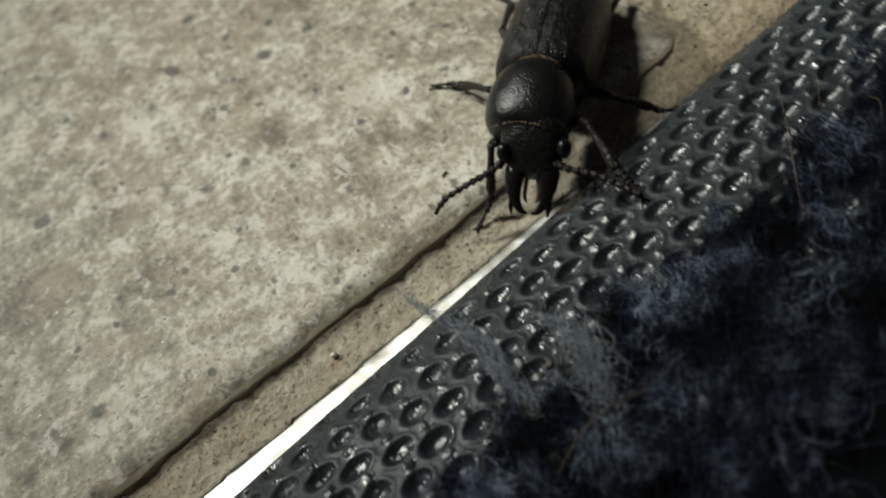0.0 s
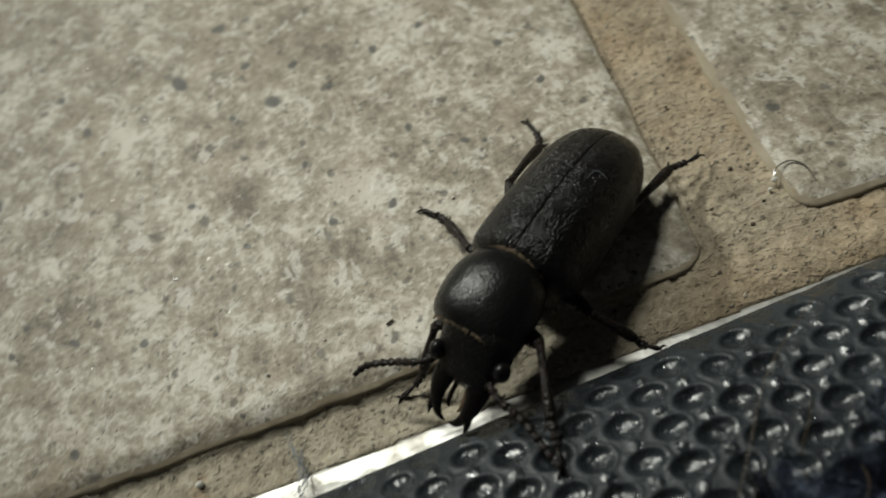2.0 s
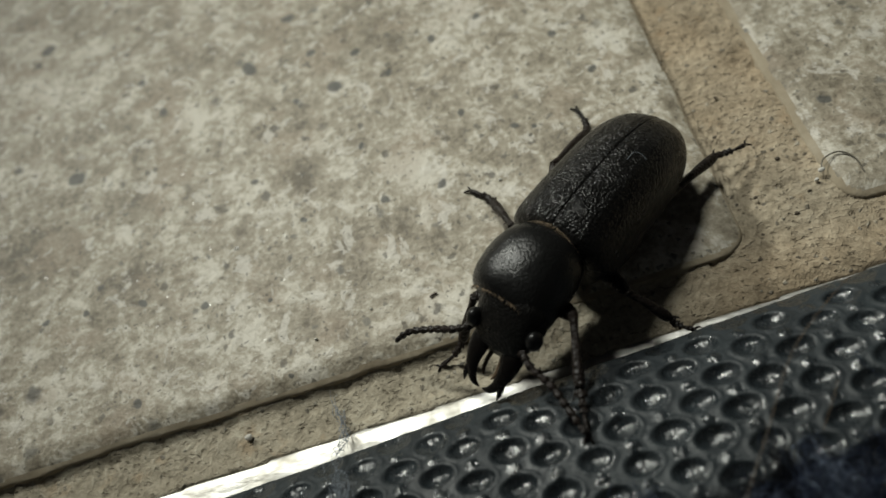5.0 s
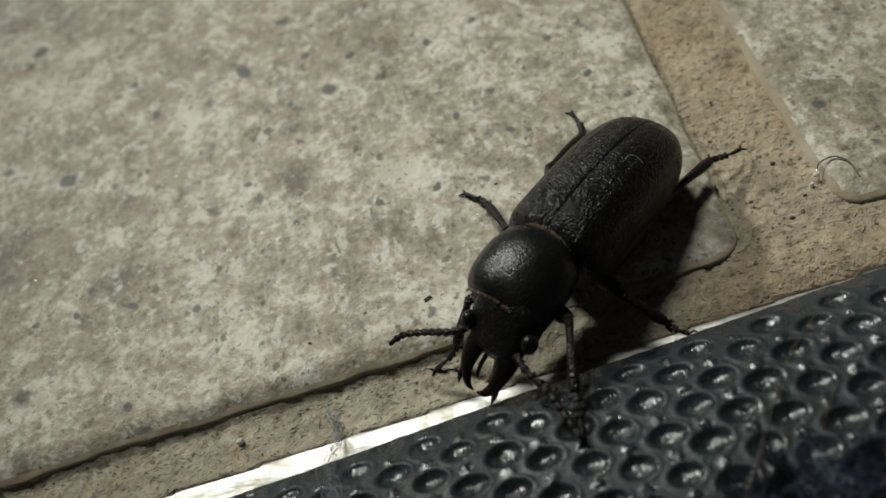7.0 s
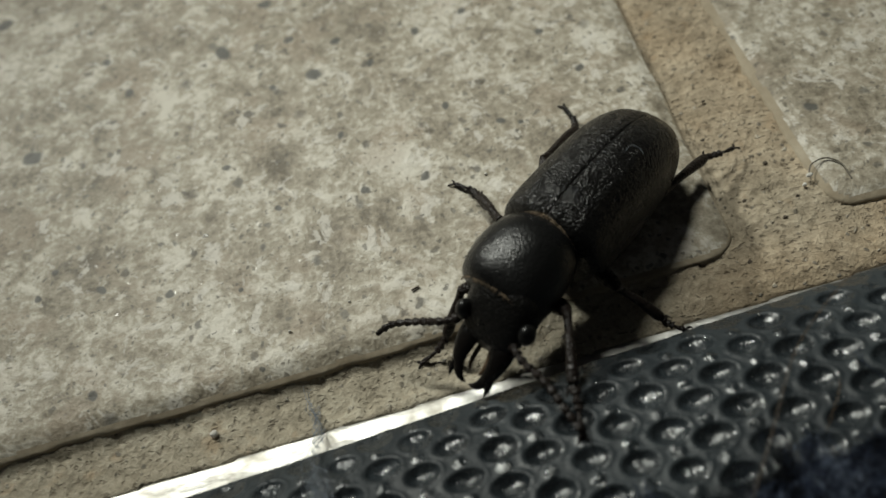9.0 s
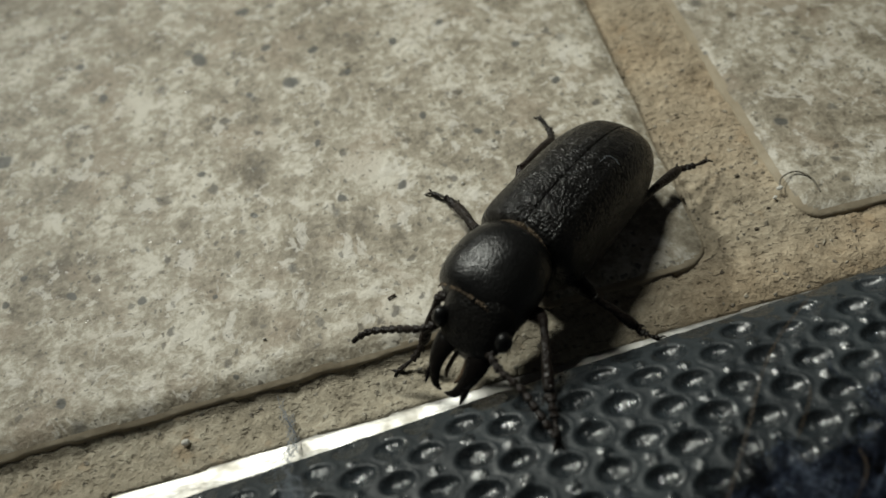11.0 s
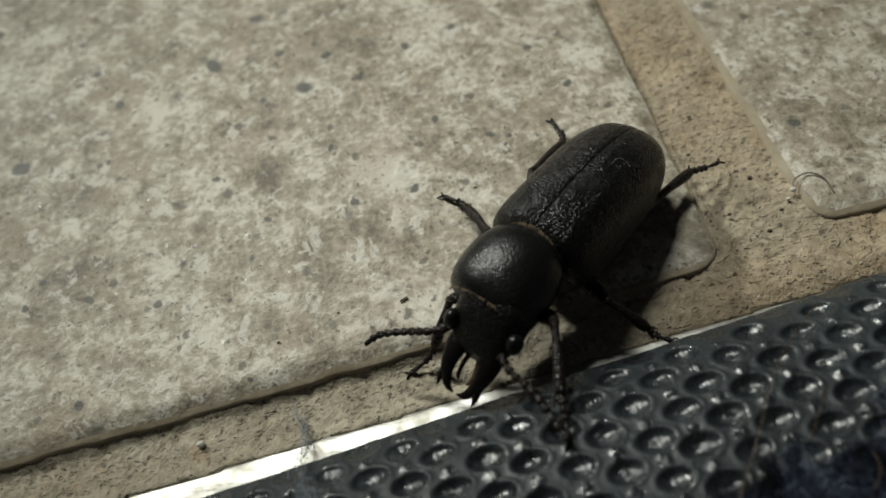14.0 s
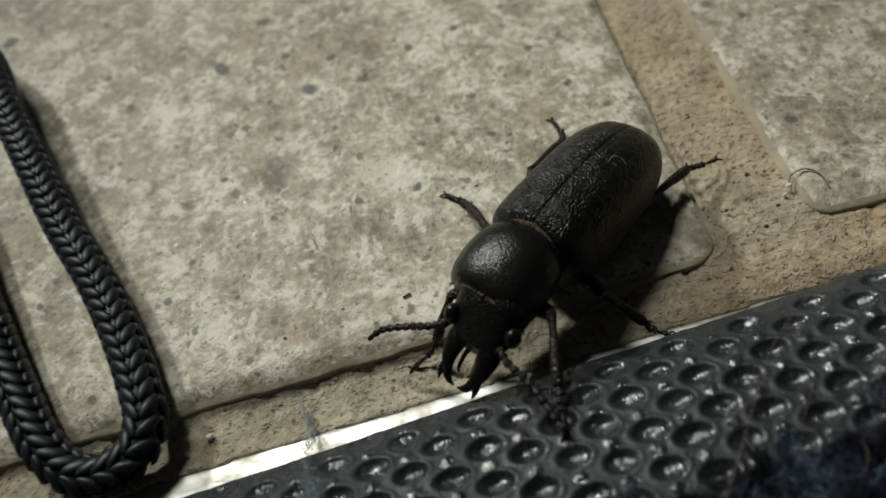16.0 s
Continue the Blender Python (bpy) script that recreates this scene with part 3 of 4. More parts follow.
def fleece():
    """Matted navy yarn: soft tufts of very fine fibres that curl over one another and fray."""
    rng = np.random.default_rng(7)
    steps, a = 8, np.linspace(0, 1, 8)[None, :]
    coils = []
    tufts = 0
    while tufts < 540:
        u, v = rng.uniform(-4.6, 1.7), 1.10 + rng.random() ** 1.5 * 1.9
        v += 0.16 * noise3(u * 1.6, 0, 70)
        lump = noise3(u * 1.3, v * 1.3, 71) + 0.5 * noise3(u * 3.1, v * 3.1, 72)
        # fewer tufts inward on the right: bare black backing imitates a shadow there
        if rng.random() > 0.55 + 0.35 * (v < 1.9) + 1.0 * lump - 1.2 * interp(v, [1.8, 2.4], [0, 1]) * interp(u, [-2.6, -1.8], [0, 1]):
            continue
        tufts += 1
        inside = min(1.0, max(0.0, (v - 1.05) / 0.7))
        wide = rng.uniform(0.05, 0.13) * (0.6 + 0.4 * inside)
        tall = (0.06 + 0.22 * inside) * (0.6 + 0.9 * max(lump, 0) + 0.4 * rng.random())
        n = int(rng.integers(46, 84))
        lean = rng.normal(0, 0.14, (1, 2))
        ph = rng.uniform(0, 6.28, (n, 3))
        start = rng.normal(0, wide * 0.55, (n, 2))
        top = tall * rng.uniform(0.15, 1.15, (n, 1)) ** 1.3
        curl = wide * rng.uniform(0.25, 0.9, (n, 1))
        turn = rng.uniform(3.0, 12.0, (n, 1))
        uu = u + start[:, :1] + lean[:, :1] * a + curl * (np.sin(ph[:, :1] + turn * a) - np.sin(ph[:, :1]))
        vv = v + start[:, 1:] + lean[:, 1:] * a + curl * (np.sin(ph[:, 1:2] + 0.8 * turn * a) - np.sin(ph[:, 1:2]))
        zz = np.maximum(0.50, 0.53 + top * np.sin(np.minimum(1.0, 0.15 + 1.5 * a) * 1.571) + 0.4 * curl * np.sin(ph[:, 2:] + turn * a))
        x, y = mat_xy(uu, vv)
        coils.append(np.stack([x, y, zz], axis=2))
    c = np.concatenate(coils)
    n = len(c)
    # a thin three-sided tube round each fibre
    q, _ = np.linalg.qr(rng.normal(0, 1, (n, 3, 3)))
    rad = rng.uniform(0.0011, 0.0028, (n, 1, 1, 1)) * (1 - 0.5 * a)[:, :, None, None]
    w = 2.0944 * np.arange(3)
    off = np.cos(w)[None, :, None] * q[:, None, 0, :] + np.sin(w)[None, :, None] * q[:, None, 1, :]
    verts = (c[:, :, None, :] + rad * off[:, None, :, :]).reshape(-1, 3)
    i, s, k = np.meshgrid(np.arange(n), np.arange(steps - 1), np.arange(3), indexing="ij")
    o, k2 = i * steps * 3 + s * 3, (k + 1) % 3
    faces = np.stack([o + k, o + k2, o + 3 + k2, o + 3 + k], axis=3).reshape(-1, 4)
    me = bpy.data.meshes.new("pile")
    me.from_pydata(verts * CM, [], faces)
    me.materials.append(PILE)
    return me


pile = part_mesh("pile", fleece(), None, "matted navy blue fleece fibres, darkened to stand in for shade")
pile["kind"] = "stuff"
for ob in (border, mat_back, pile):
    ob.parent = doormat
    ob.matrix_parent_inverse = Matrix.Translation((0, 5 * CM, 0.1 * CM))

# ---------------------------------------------------------------- beetle
beetle = tagged(new("beetle"), "matt black longhorn beetle with stout curved jaws, standing still", "beetle")
beetle.matrix_world = pose(-0.355 * CM, 0.822 * CM, 0.015 * CM, 0, 0, 219.8)

EL_S = [-0.10, -0.085, -0.05, 0.02, 0.12, 0.30, 0.55, 0.85, 1.04, 1.12, 1.165, 1.185]
EL_W = [0.02, 0.10, 0.172, 0.24, 0.295, 0.335, 0.352, 0.357, 0.357, 0.345, 0.305, 0.255]
EL_T = [0.36, 0.40, 0.455, 0.53, 0.605, 0.685, 0.74, 0.765, 0.76, 0.74, 0.70, 0.66]
EL_R = [0.33, 0.32, 0.31, 0.30, 0.29, 0.285, 0.29, 0.31, 0.33, 0.35, 0.38, 0.42]


EL = spline(list(zip(EL_S, EL_W, EL_T, EL_R)), 12)


def elytron(sign):
    """One wing case: a curved shell from the seam to its rolled rim, with faint ribs."""
    rows, cols = 210, 84
    top, verts, faces = [], [], []
    ss = [-0.10 + 1.285 * (1 - math.cos(math.pi * i / (rows - 1))) / 2 for i in range(rows)]
    for s in ss:
        w, t, r = (float(np.interp(s, EL[:, 0], EL[:, c])) for c in (1, 2, 3))
        for k in range(cols):
            a = k / (cols - 1)
            th = a * math.pi * 0.5 * 1.12
            y = w * math.sin(th) ** 0.92 if th > 0 else 0.0
            z = r + (t - r) * (abs(math.cos(th)) ** 0.75) * (1 if math.cos(th) > 0 else -0.35)
            rib = 0.004 * (math.exp(-((a - 0.30) / 0.045) ** 2) + math.exp(-((a - 0.56) / 0.05) ** 2)) * min(1, max(0, (s + 0.02) / 0.2))
            seam = -0.004 * math.exp(-(a / 0.012) ** 2) + 0.003 * math.exp(-((a - 0.09) / 0.03) ** 2)
            rough = 0.0025 * noise3(s * 9, y * 9 + sign * 9, 80)
            z += rib + seam + rough
            verts.append((s, sign * (0.0015 + y) - 0.032 * s, z))
    for i in range(rows - 1):
        for k in range(cols - 1):
            f = (i * cols + k, i * cols + k + 1, (i + 1) * cols + k + 1, (i + 1) * cols + k)
            faces.append(f[::-1] if sign > 0 else f)
    ob = part("wing_case", (verts, faces), ELYTRA, beetle)
    so = ob.modifiers.new("shell", "SOLIDIFY")
    so.thickness, so.offset = 0.012 * CM, -1
    return ob


def ring(s, cy, cz, w, hu, hd, pitch=0.0, seg=28, power=0.9):
    """An oval ring across the body: half width w, heights above and below; pitch tips it."""
    out = []
    for k in range(seg):
        a = 2 * math.pi * k / seg
        y, z = math.cos(a), math.sin(a)
        y = math.copysign(abs(y) ** power, y) * w
        z = math.copysign(abs(z) ** power, z) * (hu if z > 0 else hd)
        out.append((s + math.sin(pitch) * z, cy + y, cz + math.cos(pitch) * z))
    return out


def body_loft(rows, per=4, **kw):
    return loft([ring(*r, **kw) for r in spline(rows, per)])


elytron(-1)
elytron(1)
part("abdomen", body_loft([(-0.06, 0, 0.30, 0.05, 0.03, 0.06), (0.05, 0, 0.29, 0.22, 0.12, 0.18), (0.4, 0, 0.30, 0.32, 0.20, 0.26), (0.9, 0, 0.32, 0.335, 0.22, 0.29), (1.14, 0, 0.36, 0.25, 0.2, 0.30)]), HEAD, beetle)
pronotum = part("pronotum", body_loft([
    (1.13, -0.04, 0.48, 0.18, 0.14, 0.14, 0), (1.17, -0.04, 0.48, 0.225, 0.225, 0.19, 0), (1.24, -0.045, 0.485, 0.268, 0.275, 0.22, 0.02),
    (1.36, -0.05, 0.49, 0.298, 0.30, 0.23, 0.05), (1.50, -0.05, 0.485, 0.303, 0.295, 0.21, 0.10), (1.60, -0.045, 0.475, 0.29, 0.265, 0.18, 0.18),
    (1.655, -0.03, 0.465, 0.262, 0.225, 0.20, 0.22), (1.675, -0.02, 0.46, 0.21, 0.17, 0.14, 0.25)], 5, power=0.95), PRONOTUM, beetle)
# head: bent down, broad and flat above
head = part("head", body_loft([
    (1.56, 0.015, 0.49, 0.19, 0.17, 0.14, 0), (1.66, 0.02, 0.49, 0.225, 0.205, 0.16, 0), (1.75, 0.022, 0.465, 0.218, 0.175, 0.15, 0),
    (1.83, 0.025, 0.435, 0.19, 0.125, 0.13, 0), (1.885, 0.03, 0.405, 0.155, 0.075, 0.10, 0), (1.91, 0.03, 0.39, 0.10, 0.045, 0.06, 0)], 5, power=0.82), HEAD, beetle)


def fringe(s, cy, w, zc, hu, n, seed, length, pitch=0.0):
    """A collar of short golden bristles."""
    rng = random.Random(seed)
    pieces = []
    for _ in range(n):
        a = math.pi * (0.04 + 0.92 * rng.random())
        y, z = cy + math.cos(a) * w, zc + math.sin(a) * hu
        ln = length * rng.uniform(0.6, 1.2)
        b = s + math.sin(pitch) * (z - zc)
        pieces.append(tube([(b, y, z, 0.0028), (b + 0.5 * ln, y, z + 0.004, 0.0022), (b + ln, y + rng.uniform(-0.006, 0.006), z + rng.uniform(-0.002, 0.006), 0.0008)], 3, 1))
    return merge(*pieces)


part("bristle_collar", fringe(1.128, -0.04, 0.24, 0.475, 0.236, 300, 3, 0.060), FRINGE, pronotum, "golden bristles behind the pronotum")
part("bristle_collar", fringe(1.652, -0.03, 0.262, 0.465, 0.222, 150, 4, 0.026, 0.22), FRINGE, pronotum, "golden bristles behind the head")

for sgn in (-1, 1):
    # eye, jaw, palp
    part("eye", blob(1.80 - 0.03 * sgn, (0.205 if sgn > 0 else 0.185) * sgn + 0.03, 0.51, 0.060, 0.050, 0.078, 18, 12), EYE, head)
    c = 0.03
    jaw = tube([
        (1.80, c + 0.09 * sgn, 0.40, 0.056), (1.87, c + 0.112 * sgn, 0.385, 0.074), (1.94, c + 0.120 * sgn, 0.345, 0.063), (2.01, c + 0.112 * sgn, 0.295, 0.046),
        (2.06, c + 0.090 * sgn, 0.25, 0.033), (2.095, c + 0.055 * sgn, 0.220, 0.022), (2.105, c + 0.010 * sgn, 0.205, 0.004)], 14, 5, 0.7)
    tooth = tube([(2.03, c + 0.118 * sgn, 0.275, 0.028), (2.075, c + 0.128 * sgn, 0.232, 0.020), (2.115, c + 0.125 * sgn, 0.185, 0.003)], 8, 4)
    part("mandible", merge(jaw, tooth), JAW, head)
    part("palp", tube([(1.86, c + 0.03 * sgn, 0.35, 0.017), (1.94, c + 0.045 * sgn, 0.29, 0.015), (2.0, c + 0.045 * sgn, 0.245, 0.013), (2.03, c + 0.03 * sgn, 0.225, 0.006)], 8, 4), PALP, head)


def antenna(points, name="antenna"):
    """Eleven bead-like joints on a curve."""
    c = spline(points, 12)
    ln = np.r_[0, np.cumsum(np.linalg.norm(np.diff(c, axis=0), axis=1))]
    at = lambda a: np.array([np.interp(a * ln[-1], ln, c[:, k]) for k in range(3)])
    cuts = [0, 0.13, 0.19, 0.28, 0.37, 0.46, 0.55, 0.64, 0.73, 0.82, 0.90, 1.0]
    pts = []
    for i in range(11):
        a, b = cuts[i], cuts[i + 1]
        r = 0.030 if i == 0 else 0.027 - 0.0004 * i
        for f in (0.0, 0.3, 0.62, 0.88):
            prof = {0.0: 0.58, 0.3: 0.76, 0.62: 0.96, 0.88: 1.08}[f]
            if i == 10:
                prof *= 1 - 0.55 * f * f
            pts.append((*at(a + (b - a) * f), r * prof))
    pts.append((*at(1.0), 0.003))
    return part(name, tube(pts, 9, 1), LEG, head)


antenna([(1.83, -0.15, 0.44), (1.93, -0.235, 0.425), (1.99, -0.41, 0.325), (2.06, -0.555, 0.25), (2.105, -0.61, 0.20), (2.155, -0.645, 0.155)])
antenna([(1.82, 0.14, 0.44), (1.905, 0.30, 0.475), (1.935, 0.46, 0.485), (2.01, 0.65, 0.485), (2.06, 0.77, 0.485)])


def leg(hip, knee, ankle, toes, spread=0.0):
    """Femur, tibia with spurs, and a jointed tarsus with two claws."""
    hip, knee, ankle = (np.array(p, float) for p in (hip, knee, ankle))
    femur = part("leg", tube([(*hip, 0.040), (*(hip * 0.6 + knee * 0.4), 0.058), (*(hip * 0.2 + knee * 0.8), 0.048), (*knee, 0.030)], 12, 4, 0.75), LEG, beetle)
    mid = (knee + ankle) / 2 + np.array([0, 0, 0.012])
    shin = [tube([(*knee, 0.030), (*(knee * 0.8 + ankle * 0.2), 0.024), (*mid, 0.028), (*(knee * 0.15 + ankle * 0.85), 0.037), (*ankle, 0.031)], 10, 4)]
    d = (ankle - knee) / np.linalg.norm(ankle - knee)
    rng = random.Random(int(abs(hip[0] * 977 + knee[1] * 311) * 10))
    for k in range(9):
        a = 0.25 + 0.075 * k
        p = knee + (ankle - knee) * a
        side = np.array([rng.uniform(-1, 1), rng.uniform(-1, 1), rng.uniform(-0.3, 1)])
        side /= np.linalg.norm(side)
        shin.append(tube([(*(p + side * 0.02), 0.006), (*(p + side * 0.042 + d * 0.016), 0.001)], 4, 1))
    for e in (-1, 1):
        sd = np.cross(d, (0, 0, 1)) * e
        shin.append(tube([(*ankle, 0.014), (*(ankle + d * 0.04 + sd * 0.035), 0.008), (*(ankle + d * 0.075 + sd * 0.045), 0.001)], 6, 2))
    part("tibia", merge(*shin), LEG, femur)
    c = spline([ankle] + [np.array(p, float) for p in toes], 10)
    ln = np.r_[0, np.cumsum(np.linalg.norm(np.diff(c, axis=0), axis=1))]
    at = lambda a: np.array([np.interp(a * ln[-1], ln, c[:, k]) for k in range(3)])
    pieces = []
    cuts = [0, 0.24, 0.42, 0.56, 1.0]
    for i in range(4):
        a, b = cuts[i], cuts[i + 1]
        wide = 0.030 if i < 3 else 0.019
        pieces.append(tube([(*at(a), wide * 0.5), (*at(a + (b - a) * 0.4), wide * 0.75), (*at(a + (b - a) * 0.85), wide), (*at(b), wide * 0.5)], 8, 2, 0.7))
    tip, back = at(1.0), at(0.92)
    d = (tip - back) / np.linalg.norm(tip - back)
    sd = np.cross(d, (0, 0, 1))
    sd /= np.linalg.norm(sd) + 1e-9
    for e in (-1, 1):
        pieces.append(tube([(*tip, 0.009), (*(tip + d * 0.03 + sd * e * 0.022), 0.007), (*(tip + d * 0.055 + sd * e * 0.028 + np.array([0, 0, -0.02])), 0.002)], 5, 3))
    part("tarsus", merge(*pieces), LEG, femur)


# tile side
leg((1.45, -0.14, 0.26), (1.68, -0.30, 0.38), (1.88, -0.31, 0.08), [(1.94, -0.34, -0.04), (2.01, -0.38, -0.11), (2.06, -0.41, -0.14)])
leg((1.02, -0.18, 0.20), (1.06, -0.47, 0.22), (0.90, -0.77, 0.075), [(0.865, -0.85, 0.04), (0.86, -0.94, 0.025), (0.865, -1.03, 0.005)])
leg((0.86, -0.18, 0.22), (0.54, -0.475, 0.31), (0.05, -0.53, 0.10), [(-0.06, -0.61, 0.045), (-0.125, -0.695, 0.025), (-0.165, -0.77, 0.005)])
# mat side
leg((1.42, 0.16, 0.30), (1.51, 0.33, 0.485), (1.84, 0.585, 0.425), [(1.91, 0.65, 0.435), (1.98, 0.71, 0.44), (2.05, 0.77, 0.435)])
leg((1.02, 0.18, 0.22), (1.10, 0.435, 0.26), (1.045, 0.71, 0.085), [(1.045, 0.775, 0.06), (1.03, 0.83, 0.045), (1.012, 0.865, 0.035)])
leg((0.72, 0.16, 0.20), (0.40, 0.30, 0.27), (-0.19, 0.355, 0.10), [(-0.30, 0.40, 0.055), (-0.385, 0.445, 0.035), (-0.445, 0.46, 0.015)])

# ---------------------------------------------------------------- cord
cord = tagged(new("cord"), "black braided nylon wrist cord hanging in a loop", "cord")
CORD_AT = (-4.4, 0.3, 0.3)
cord.matrix_world = pose(*[c * CM for c in CORD_AT])
CORD_PATH = [(-7.49, 5.6, 0.75), (-6.29, 4.7, 0.6), (-5.37, 3.63, 0.46), (-5.04, 2.78, 0.41), (-4.75, 2.03, 0.35), (-4.52, 1.44, 0.3), (-4.27, 0.9, 0.25), (-4.09, 0.41, 0.21), (-3.98, -0.01, 0.17), (-3.96, -0.23, 0.14), (-4.06, -0.41, 0.1), (-4.3, -0.45, 0.06), (-4.49, -0.37, 0.08), (-4.64, -0.18, 0.13), (-4.82, 0.22, 0.16), (-5.01, 0.69, 0.19), (-5.25, 1.31, 0.24), (-5.55, 2.1, 0.28), (-6.0, 3.0, 0.36), (-6.6, 4.1, 0.5)]


def braided_cord(path, radius):
    c = spline([np.subtract(p, CORD_AT) for p in path], 24)
    ln = np.r_[0, np.cumsum(np.linalg.norm(np.diff(c, axis=0), axis=1))]
    step = 0.106
    n = int(ln[-1] / step)
    even = np.array([[np.interp(i * step, ln, c[:, k]) for k in range(3)] for i in range(n)])
    t, nn, bb = frames_along(even)
    core = tube([(*p, radius * 0.86) for p in even], 14, 1)
    cols = 6
    verts, faces = [], []
    rng = random.Random(11)
    for i in range(n):
        for k in range(cols):
            a = 2 * math.pi * (k + 0.5) / cols
            out = math.cos(a) * nn[i] + math.sin(a) * bb[i]
            around = np.cross(t[i], out)
            tilt = (0.62 + rng.uniform(-0.06, 0.06)) * (1 if k % 2 else -1)
            along = math.cos(tilt) * t[i] + math.sin(tilt) * around
            across = np.cross(out, along)
            centre = even[i] + out * radius * 0.88
            bv, bf = blob(0, 0, 0, 1, 1, 1, 6, 5)
            o = len(verts)
            for x, y, z in bv:
                verts.append(centre + along * z * 0.094 + across * x * 0.047 + out * y * 0.026)
            faces += [tuple(q + o for q in f) for f in bf]
    return core, (verts, faces)


core, braid = braided_cord(CORD_PATH, 0.130)
part("core", core, CORD, cord)
part("braid", braid, CORD, cord, "plaited black nylon strands")["kind"] = "stuff"

# ---------------------------------------------------------------- small things


def strand(name, points, radius, mat, label, category):
    base = np.array(points[0], float)
    ob = part(name, tube([(*(np.array(p) - base), radius) for p in points], 6, 10), mat, None)
    ob.location = base * CM
    return tagged(ob, label, category)


strand("hair", [(0.45, -0.58, 0.50), (0.25, -0.66, 0.66), (0.05, -0.765, 0.78), (-0.34, -1.04, 0.80), (-0.645, -1.41, 0.80), (-0.895, -1.725, 0.75), (-1.0, -1.90, 0.62)], 0.0024, TAN_HAIR, "fine brown hair lying across the dimpled rubber", "hair")



def lint(name, points, spread, n, seed, label):
    """A loose twist of pale fibres."""
    rng = random.Random(seed)
    base = np.array(points[0], float)
    pieces = []
    spine = spline(points, 5)
    m = len(spine)
    for _ in range(n):
        a0 = rng.uniform(0, 0.6)
        a1 = min(1.0, a0 + rng.uniform(0.3, 0.7))
        ph = [rng.uniform(0, 6.28) for _ in range(3)]
        w, tw, off = spread * rng.uniform(0.5, 1.9), rng.uniform(8, 34), [rng.gauss(0, spread * 0.7) for _ in range(3)]
        thick = rng.uniform(0.0006, 0.0022)
        rows = []
        for i in range(9):
            a = a0 + (a1 - a0) * i / 8
            p = [float(np.interp(a * (m - 1), range(m), spine[:, k])) for k in range(3)]
            rows.append((*(p[k] - base[k] + off[k] + w * math.sin(ph[k] + tw * a) for k in range(3)), thick))
        pieces.append(tube(rows, 3, 2))
    ob = part(name, merge(*pieces), LINT, None)
    ob.location = base * CM
    ob["kind"] = "stuff"
    return tagged(ob, label, "lint")


lint("lint", [(-2.975, -0.15, -0.09), (-2.93, -0.33, -0.06), (-2.90, -0.52, -0.02), (-2.89, -0.70, 0.22), (-2.86, -0.86, 0.38)], 0.016, 20, 21, "thin grey lint fibres stretched over the metal strip")
lint("lint", [(-2.86, -0.86, 0.40), (-2.83, -1.08, 0.50), (-2.81, -1.28, 0.55), (-2.84, -1.55, 0.58), (-2.82, -1.76, 0.60)], 0.030, 90, 22, "pale grey lint twist lying on the dimpled rubber")
lint("lint", [(-2.45, -1.30, 0.55), (-2.40, -1.54, 0.64), (-2.46, -1.80, 0.66), (-2.58, -2.06, 0.64)], 0.060, 90, 23, "pale grey lint twist lying on the fleece edge")
strand("hair", [(-0.142, -1.19, 0.60), (-0.25, -1.30, 0.74), (-0.35, -1.43, 0.66)], 0.0024, TAN_HAIR, "short brown hair sticking out of the doormat", "hair")
strand("hair", [(-0.076, -1.53, 0.60), (-0.15, -1.66, 0.72), (-0.23, -1.77, 0.62)], 0.0024, TAN_HAIR, "short brown hair sticking out of the doormat", "hair")
strand("hair", [(2.29, -0.034, -0.0), (1.939, -0.03, -0.0), (1.643, -0.095, -0.0), (1.438, -0.224, -0.0), (1.291, -0.354, -0.065)], 0.0036, HAIR, "fine brown hair lying across the grout", "hair")
strand("hair", [(-0.70, 0.405, 0.755), (-0.65, 0.43, 0.765), (-0.61, 0.41, 0.755), (-0.59, 0.37, 0.735)], 0.0013, LINT, "tiny pale hair lying on the wing cases", "hair")
strand("straw", [(-3.0, -2.12, 0.62), (-2.80, -2.07, 0.80), (-2.60, -2.06, 0.86), (-2.35, -2.10, 0.80)], 0.006, HAIR, "thin brown dry stalk caught in the fleece", "straw")
strand("splinter", [(-2.155, 0.285, 0.008), (-2.13, 0.294, 0.010), (-2.10, 0.302, 0.008)], 0.007, HAIR, "tiny dark wood splinter lying on the tile", "splinter")
strand("shaving", [(0.665, 0.40, 0.0), (0.715, 0.468, 0.016), (0.825, 0.486, 0.020), (0.898, 0.411, 0.016), (0.907, 0.284, 0.004)], 0.0055, FILM, "smoky clear curled plastic shaving on the tile corner", "shaving")


def grain(x, y, z, size, mat, seed, label, group):
    """A small broken crumb of stone."""
    rng = random.Random(seed)
    v, f = blob(0, 0, 0, size, size * rng.uniform(0.6, 0.9), size * rng.uniform(0.5, 0.8), 7, 5)
    v = [tuple(c * (1 + 0.35 * noise3(p[0] / size * 1.3 + seed, p[1] / size * 1.3, p[2] / size * 1.3)) for c in p) for p in v]
    ob = part("sand_grain", (v, f), mat, None, smooth=False)
    ob.location = (x * CM, y * CM, z * CM)
    tagged(ob, label, "grain", group)


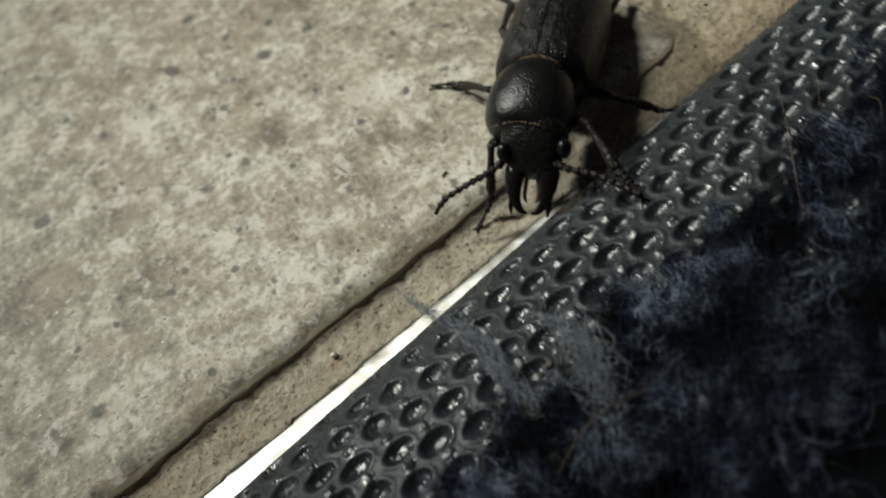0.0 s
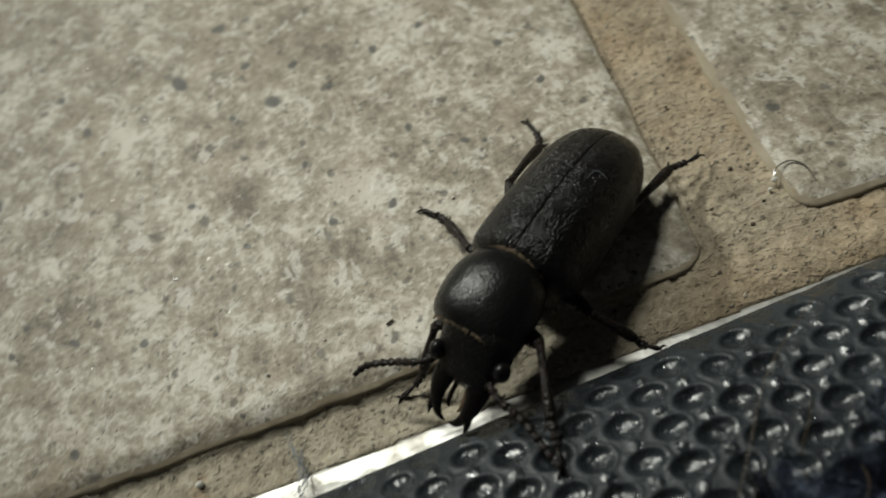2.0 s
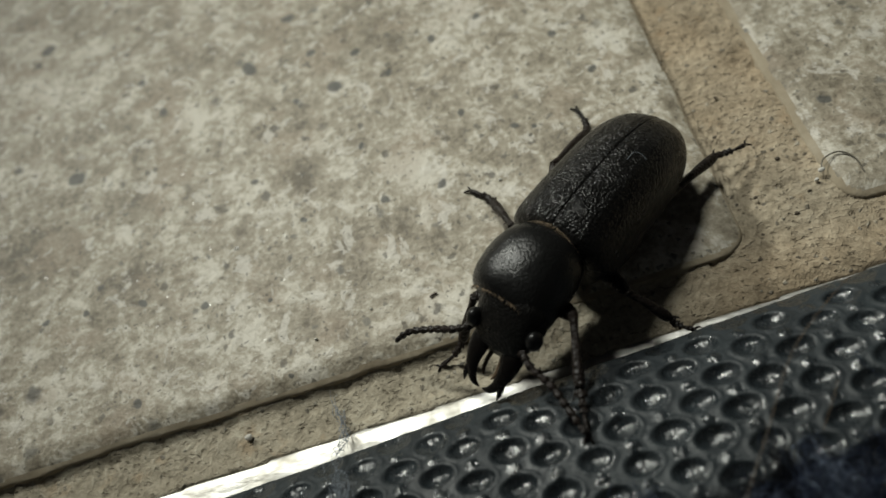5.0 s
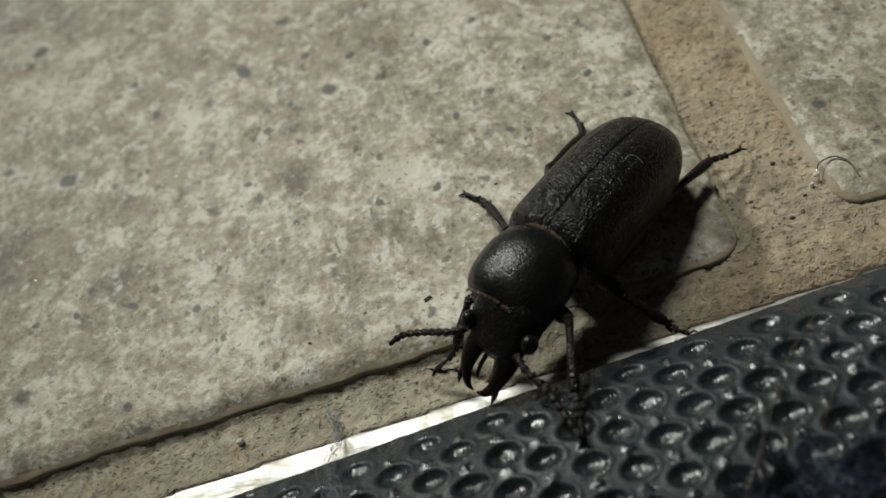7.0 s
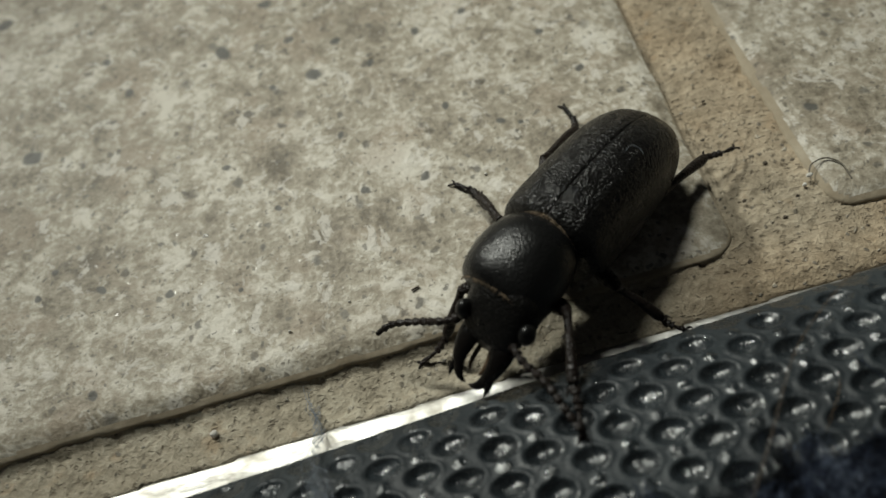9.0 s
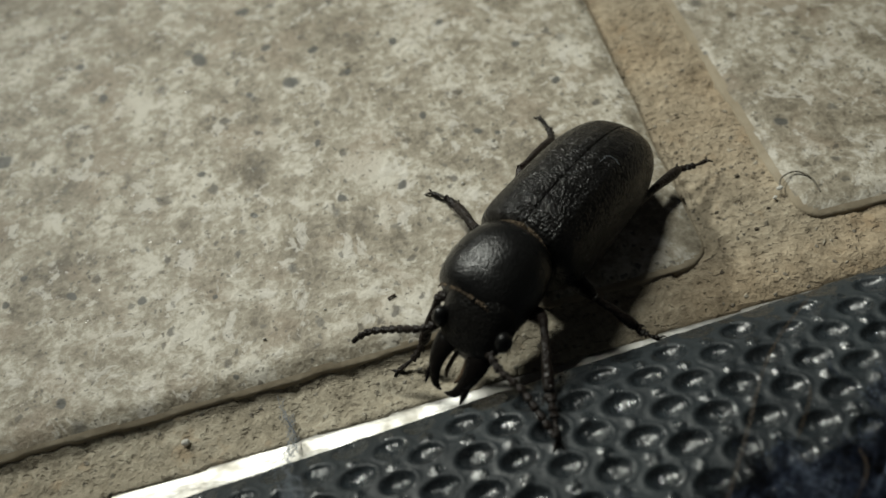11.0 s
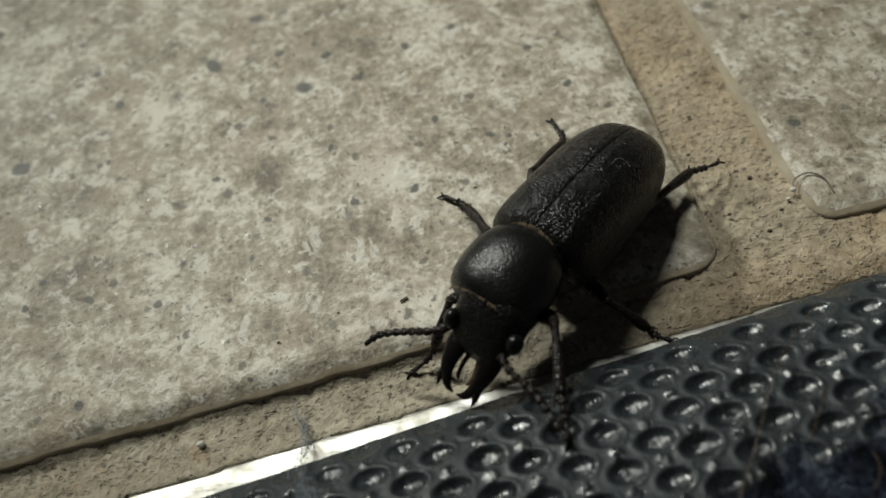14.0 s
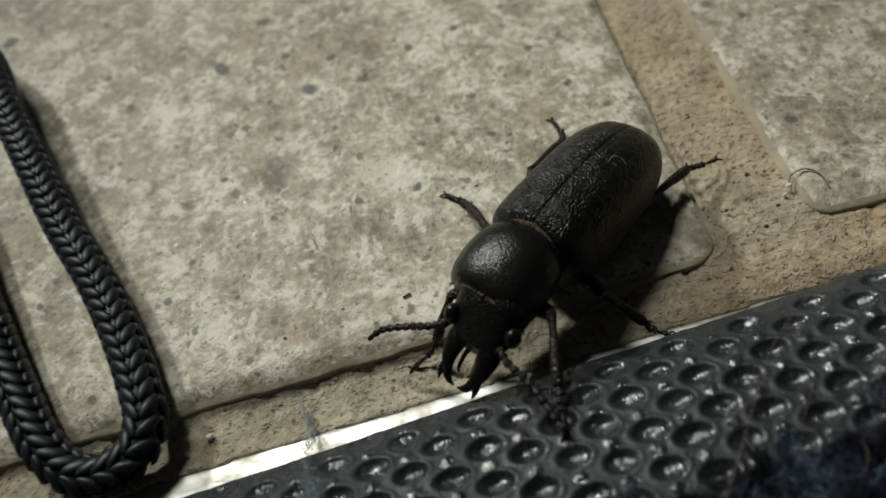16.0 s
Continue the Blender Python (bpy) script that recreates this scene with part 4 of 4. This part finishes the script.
for i, (x, y, z, size) in enumerate([(-3.579, -0.315, -0.10, 0.028), (-3.0, 0.212, 0.008, 0.014), (-1.441, 1.087, 0.008, 0.014), (-2.578, 0.325, 0.006, 0.012), (0.665, 0.395, 0.004, 0.026), (0.62, 0.35, -0.03, 0.018)]):
    grain(x, y, z, size, CLEAR, i, "glinting clear quartz sand grain on the floor", "bright sand grains")
# dark crumbs; those added along the joint stand in for its dark pores
for i, (x, y, z, size) in enumerate([(0.258, -0.159, -0.075, 0.034), (0.545, -0.022, -0.075, 0.030), (0.132, 0.074, -0.07, 0.026), (0.033, -0.10, -0.065, 0.030), (-2.69, -0.40, -0.13, 0.024), (0.20, 0.36, -0.045, 0.020), (0.47, 0.62, -0.045, 0.024), (0.40, 0.16, -0.05, 0.022), (0.55, 0.30, -0.045, 0.018), (0.15, 0.95, -0.045, 0.022), (0.30, 1.30, -0.045, 0.020), (0.86, -0.05, -0.06, 0.022)]):
    grain(x, y, z - 0.012, size * 0.8, CRUMB, 20 + i, "dark brown stone crumb in the grout, some standing in for pores", "dark sand grains")

# brown crumbs of dirt caught where the rubber meets the fleece
rng = random.Random(31)
for i in range(26):
    u, v = rng.uniform(-2.75, -2.05), rng.uniform(0.88, 1.22)
    x, y = mat_xy(u, v)
    size = rng.uniform(0.012, 0.034)
    grain(x, y, mat_base(v) + 0.25 * size, size, CRUMB, 60 + i, "brown dirt crumb caught at the edge of the fleece", "dirt crumbs on the doormat")


def motions():
    """The cord swings in from the side near the end and settles. Before that it hovers unseen, placed to throw soft
    shade on the tile.
    """
    x, y, z = CORD_AT
    # the 14.4 and 15.1 rows hold it out of view as a shadow caster
    rows = [(0.0, -6.0, 1.0, 2.5, 0), (13.8, -6.0, 1.6, 3.2, 0), (14.4, -2.2, 1.5, 3.0, 0), (15.1, -2.0, 1.4, 2.9, 0), (15.38, -1.6, 0.9, 1.0, -3), (15.5, -0.46, 0.02, 0.10, 9), (15.6, 0.02, 0.0, 0.02, 2), (15.8, 0.01, 0.0, 0.0, 0), (16.0, 0.06, 0.0, 0.0, 0)]
    walk(cord, [(t, pose((x + dx) * CM, (y + dy) * CM, (z + dz) * CM, 0, 0, turn)) for t, dx, dy, dz, turn in rows])


motions()
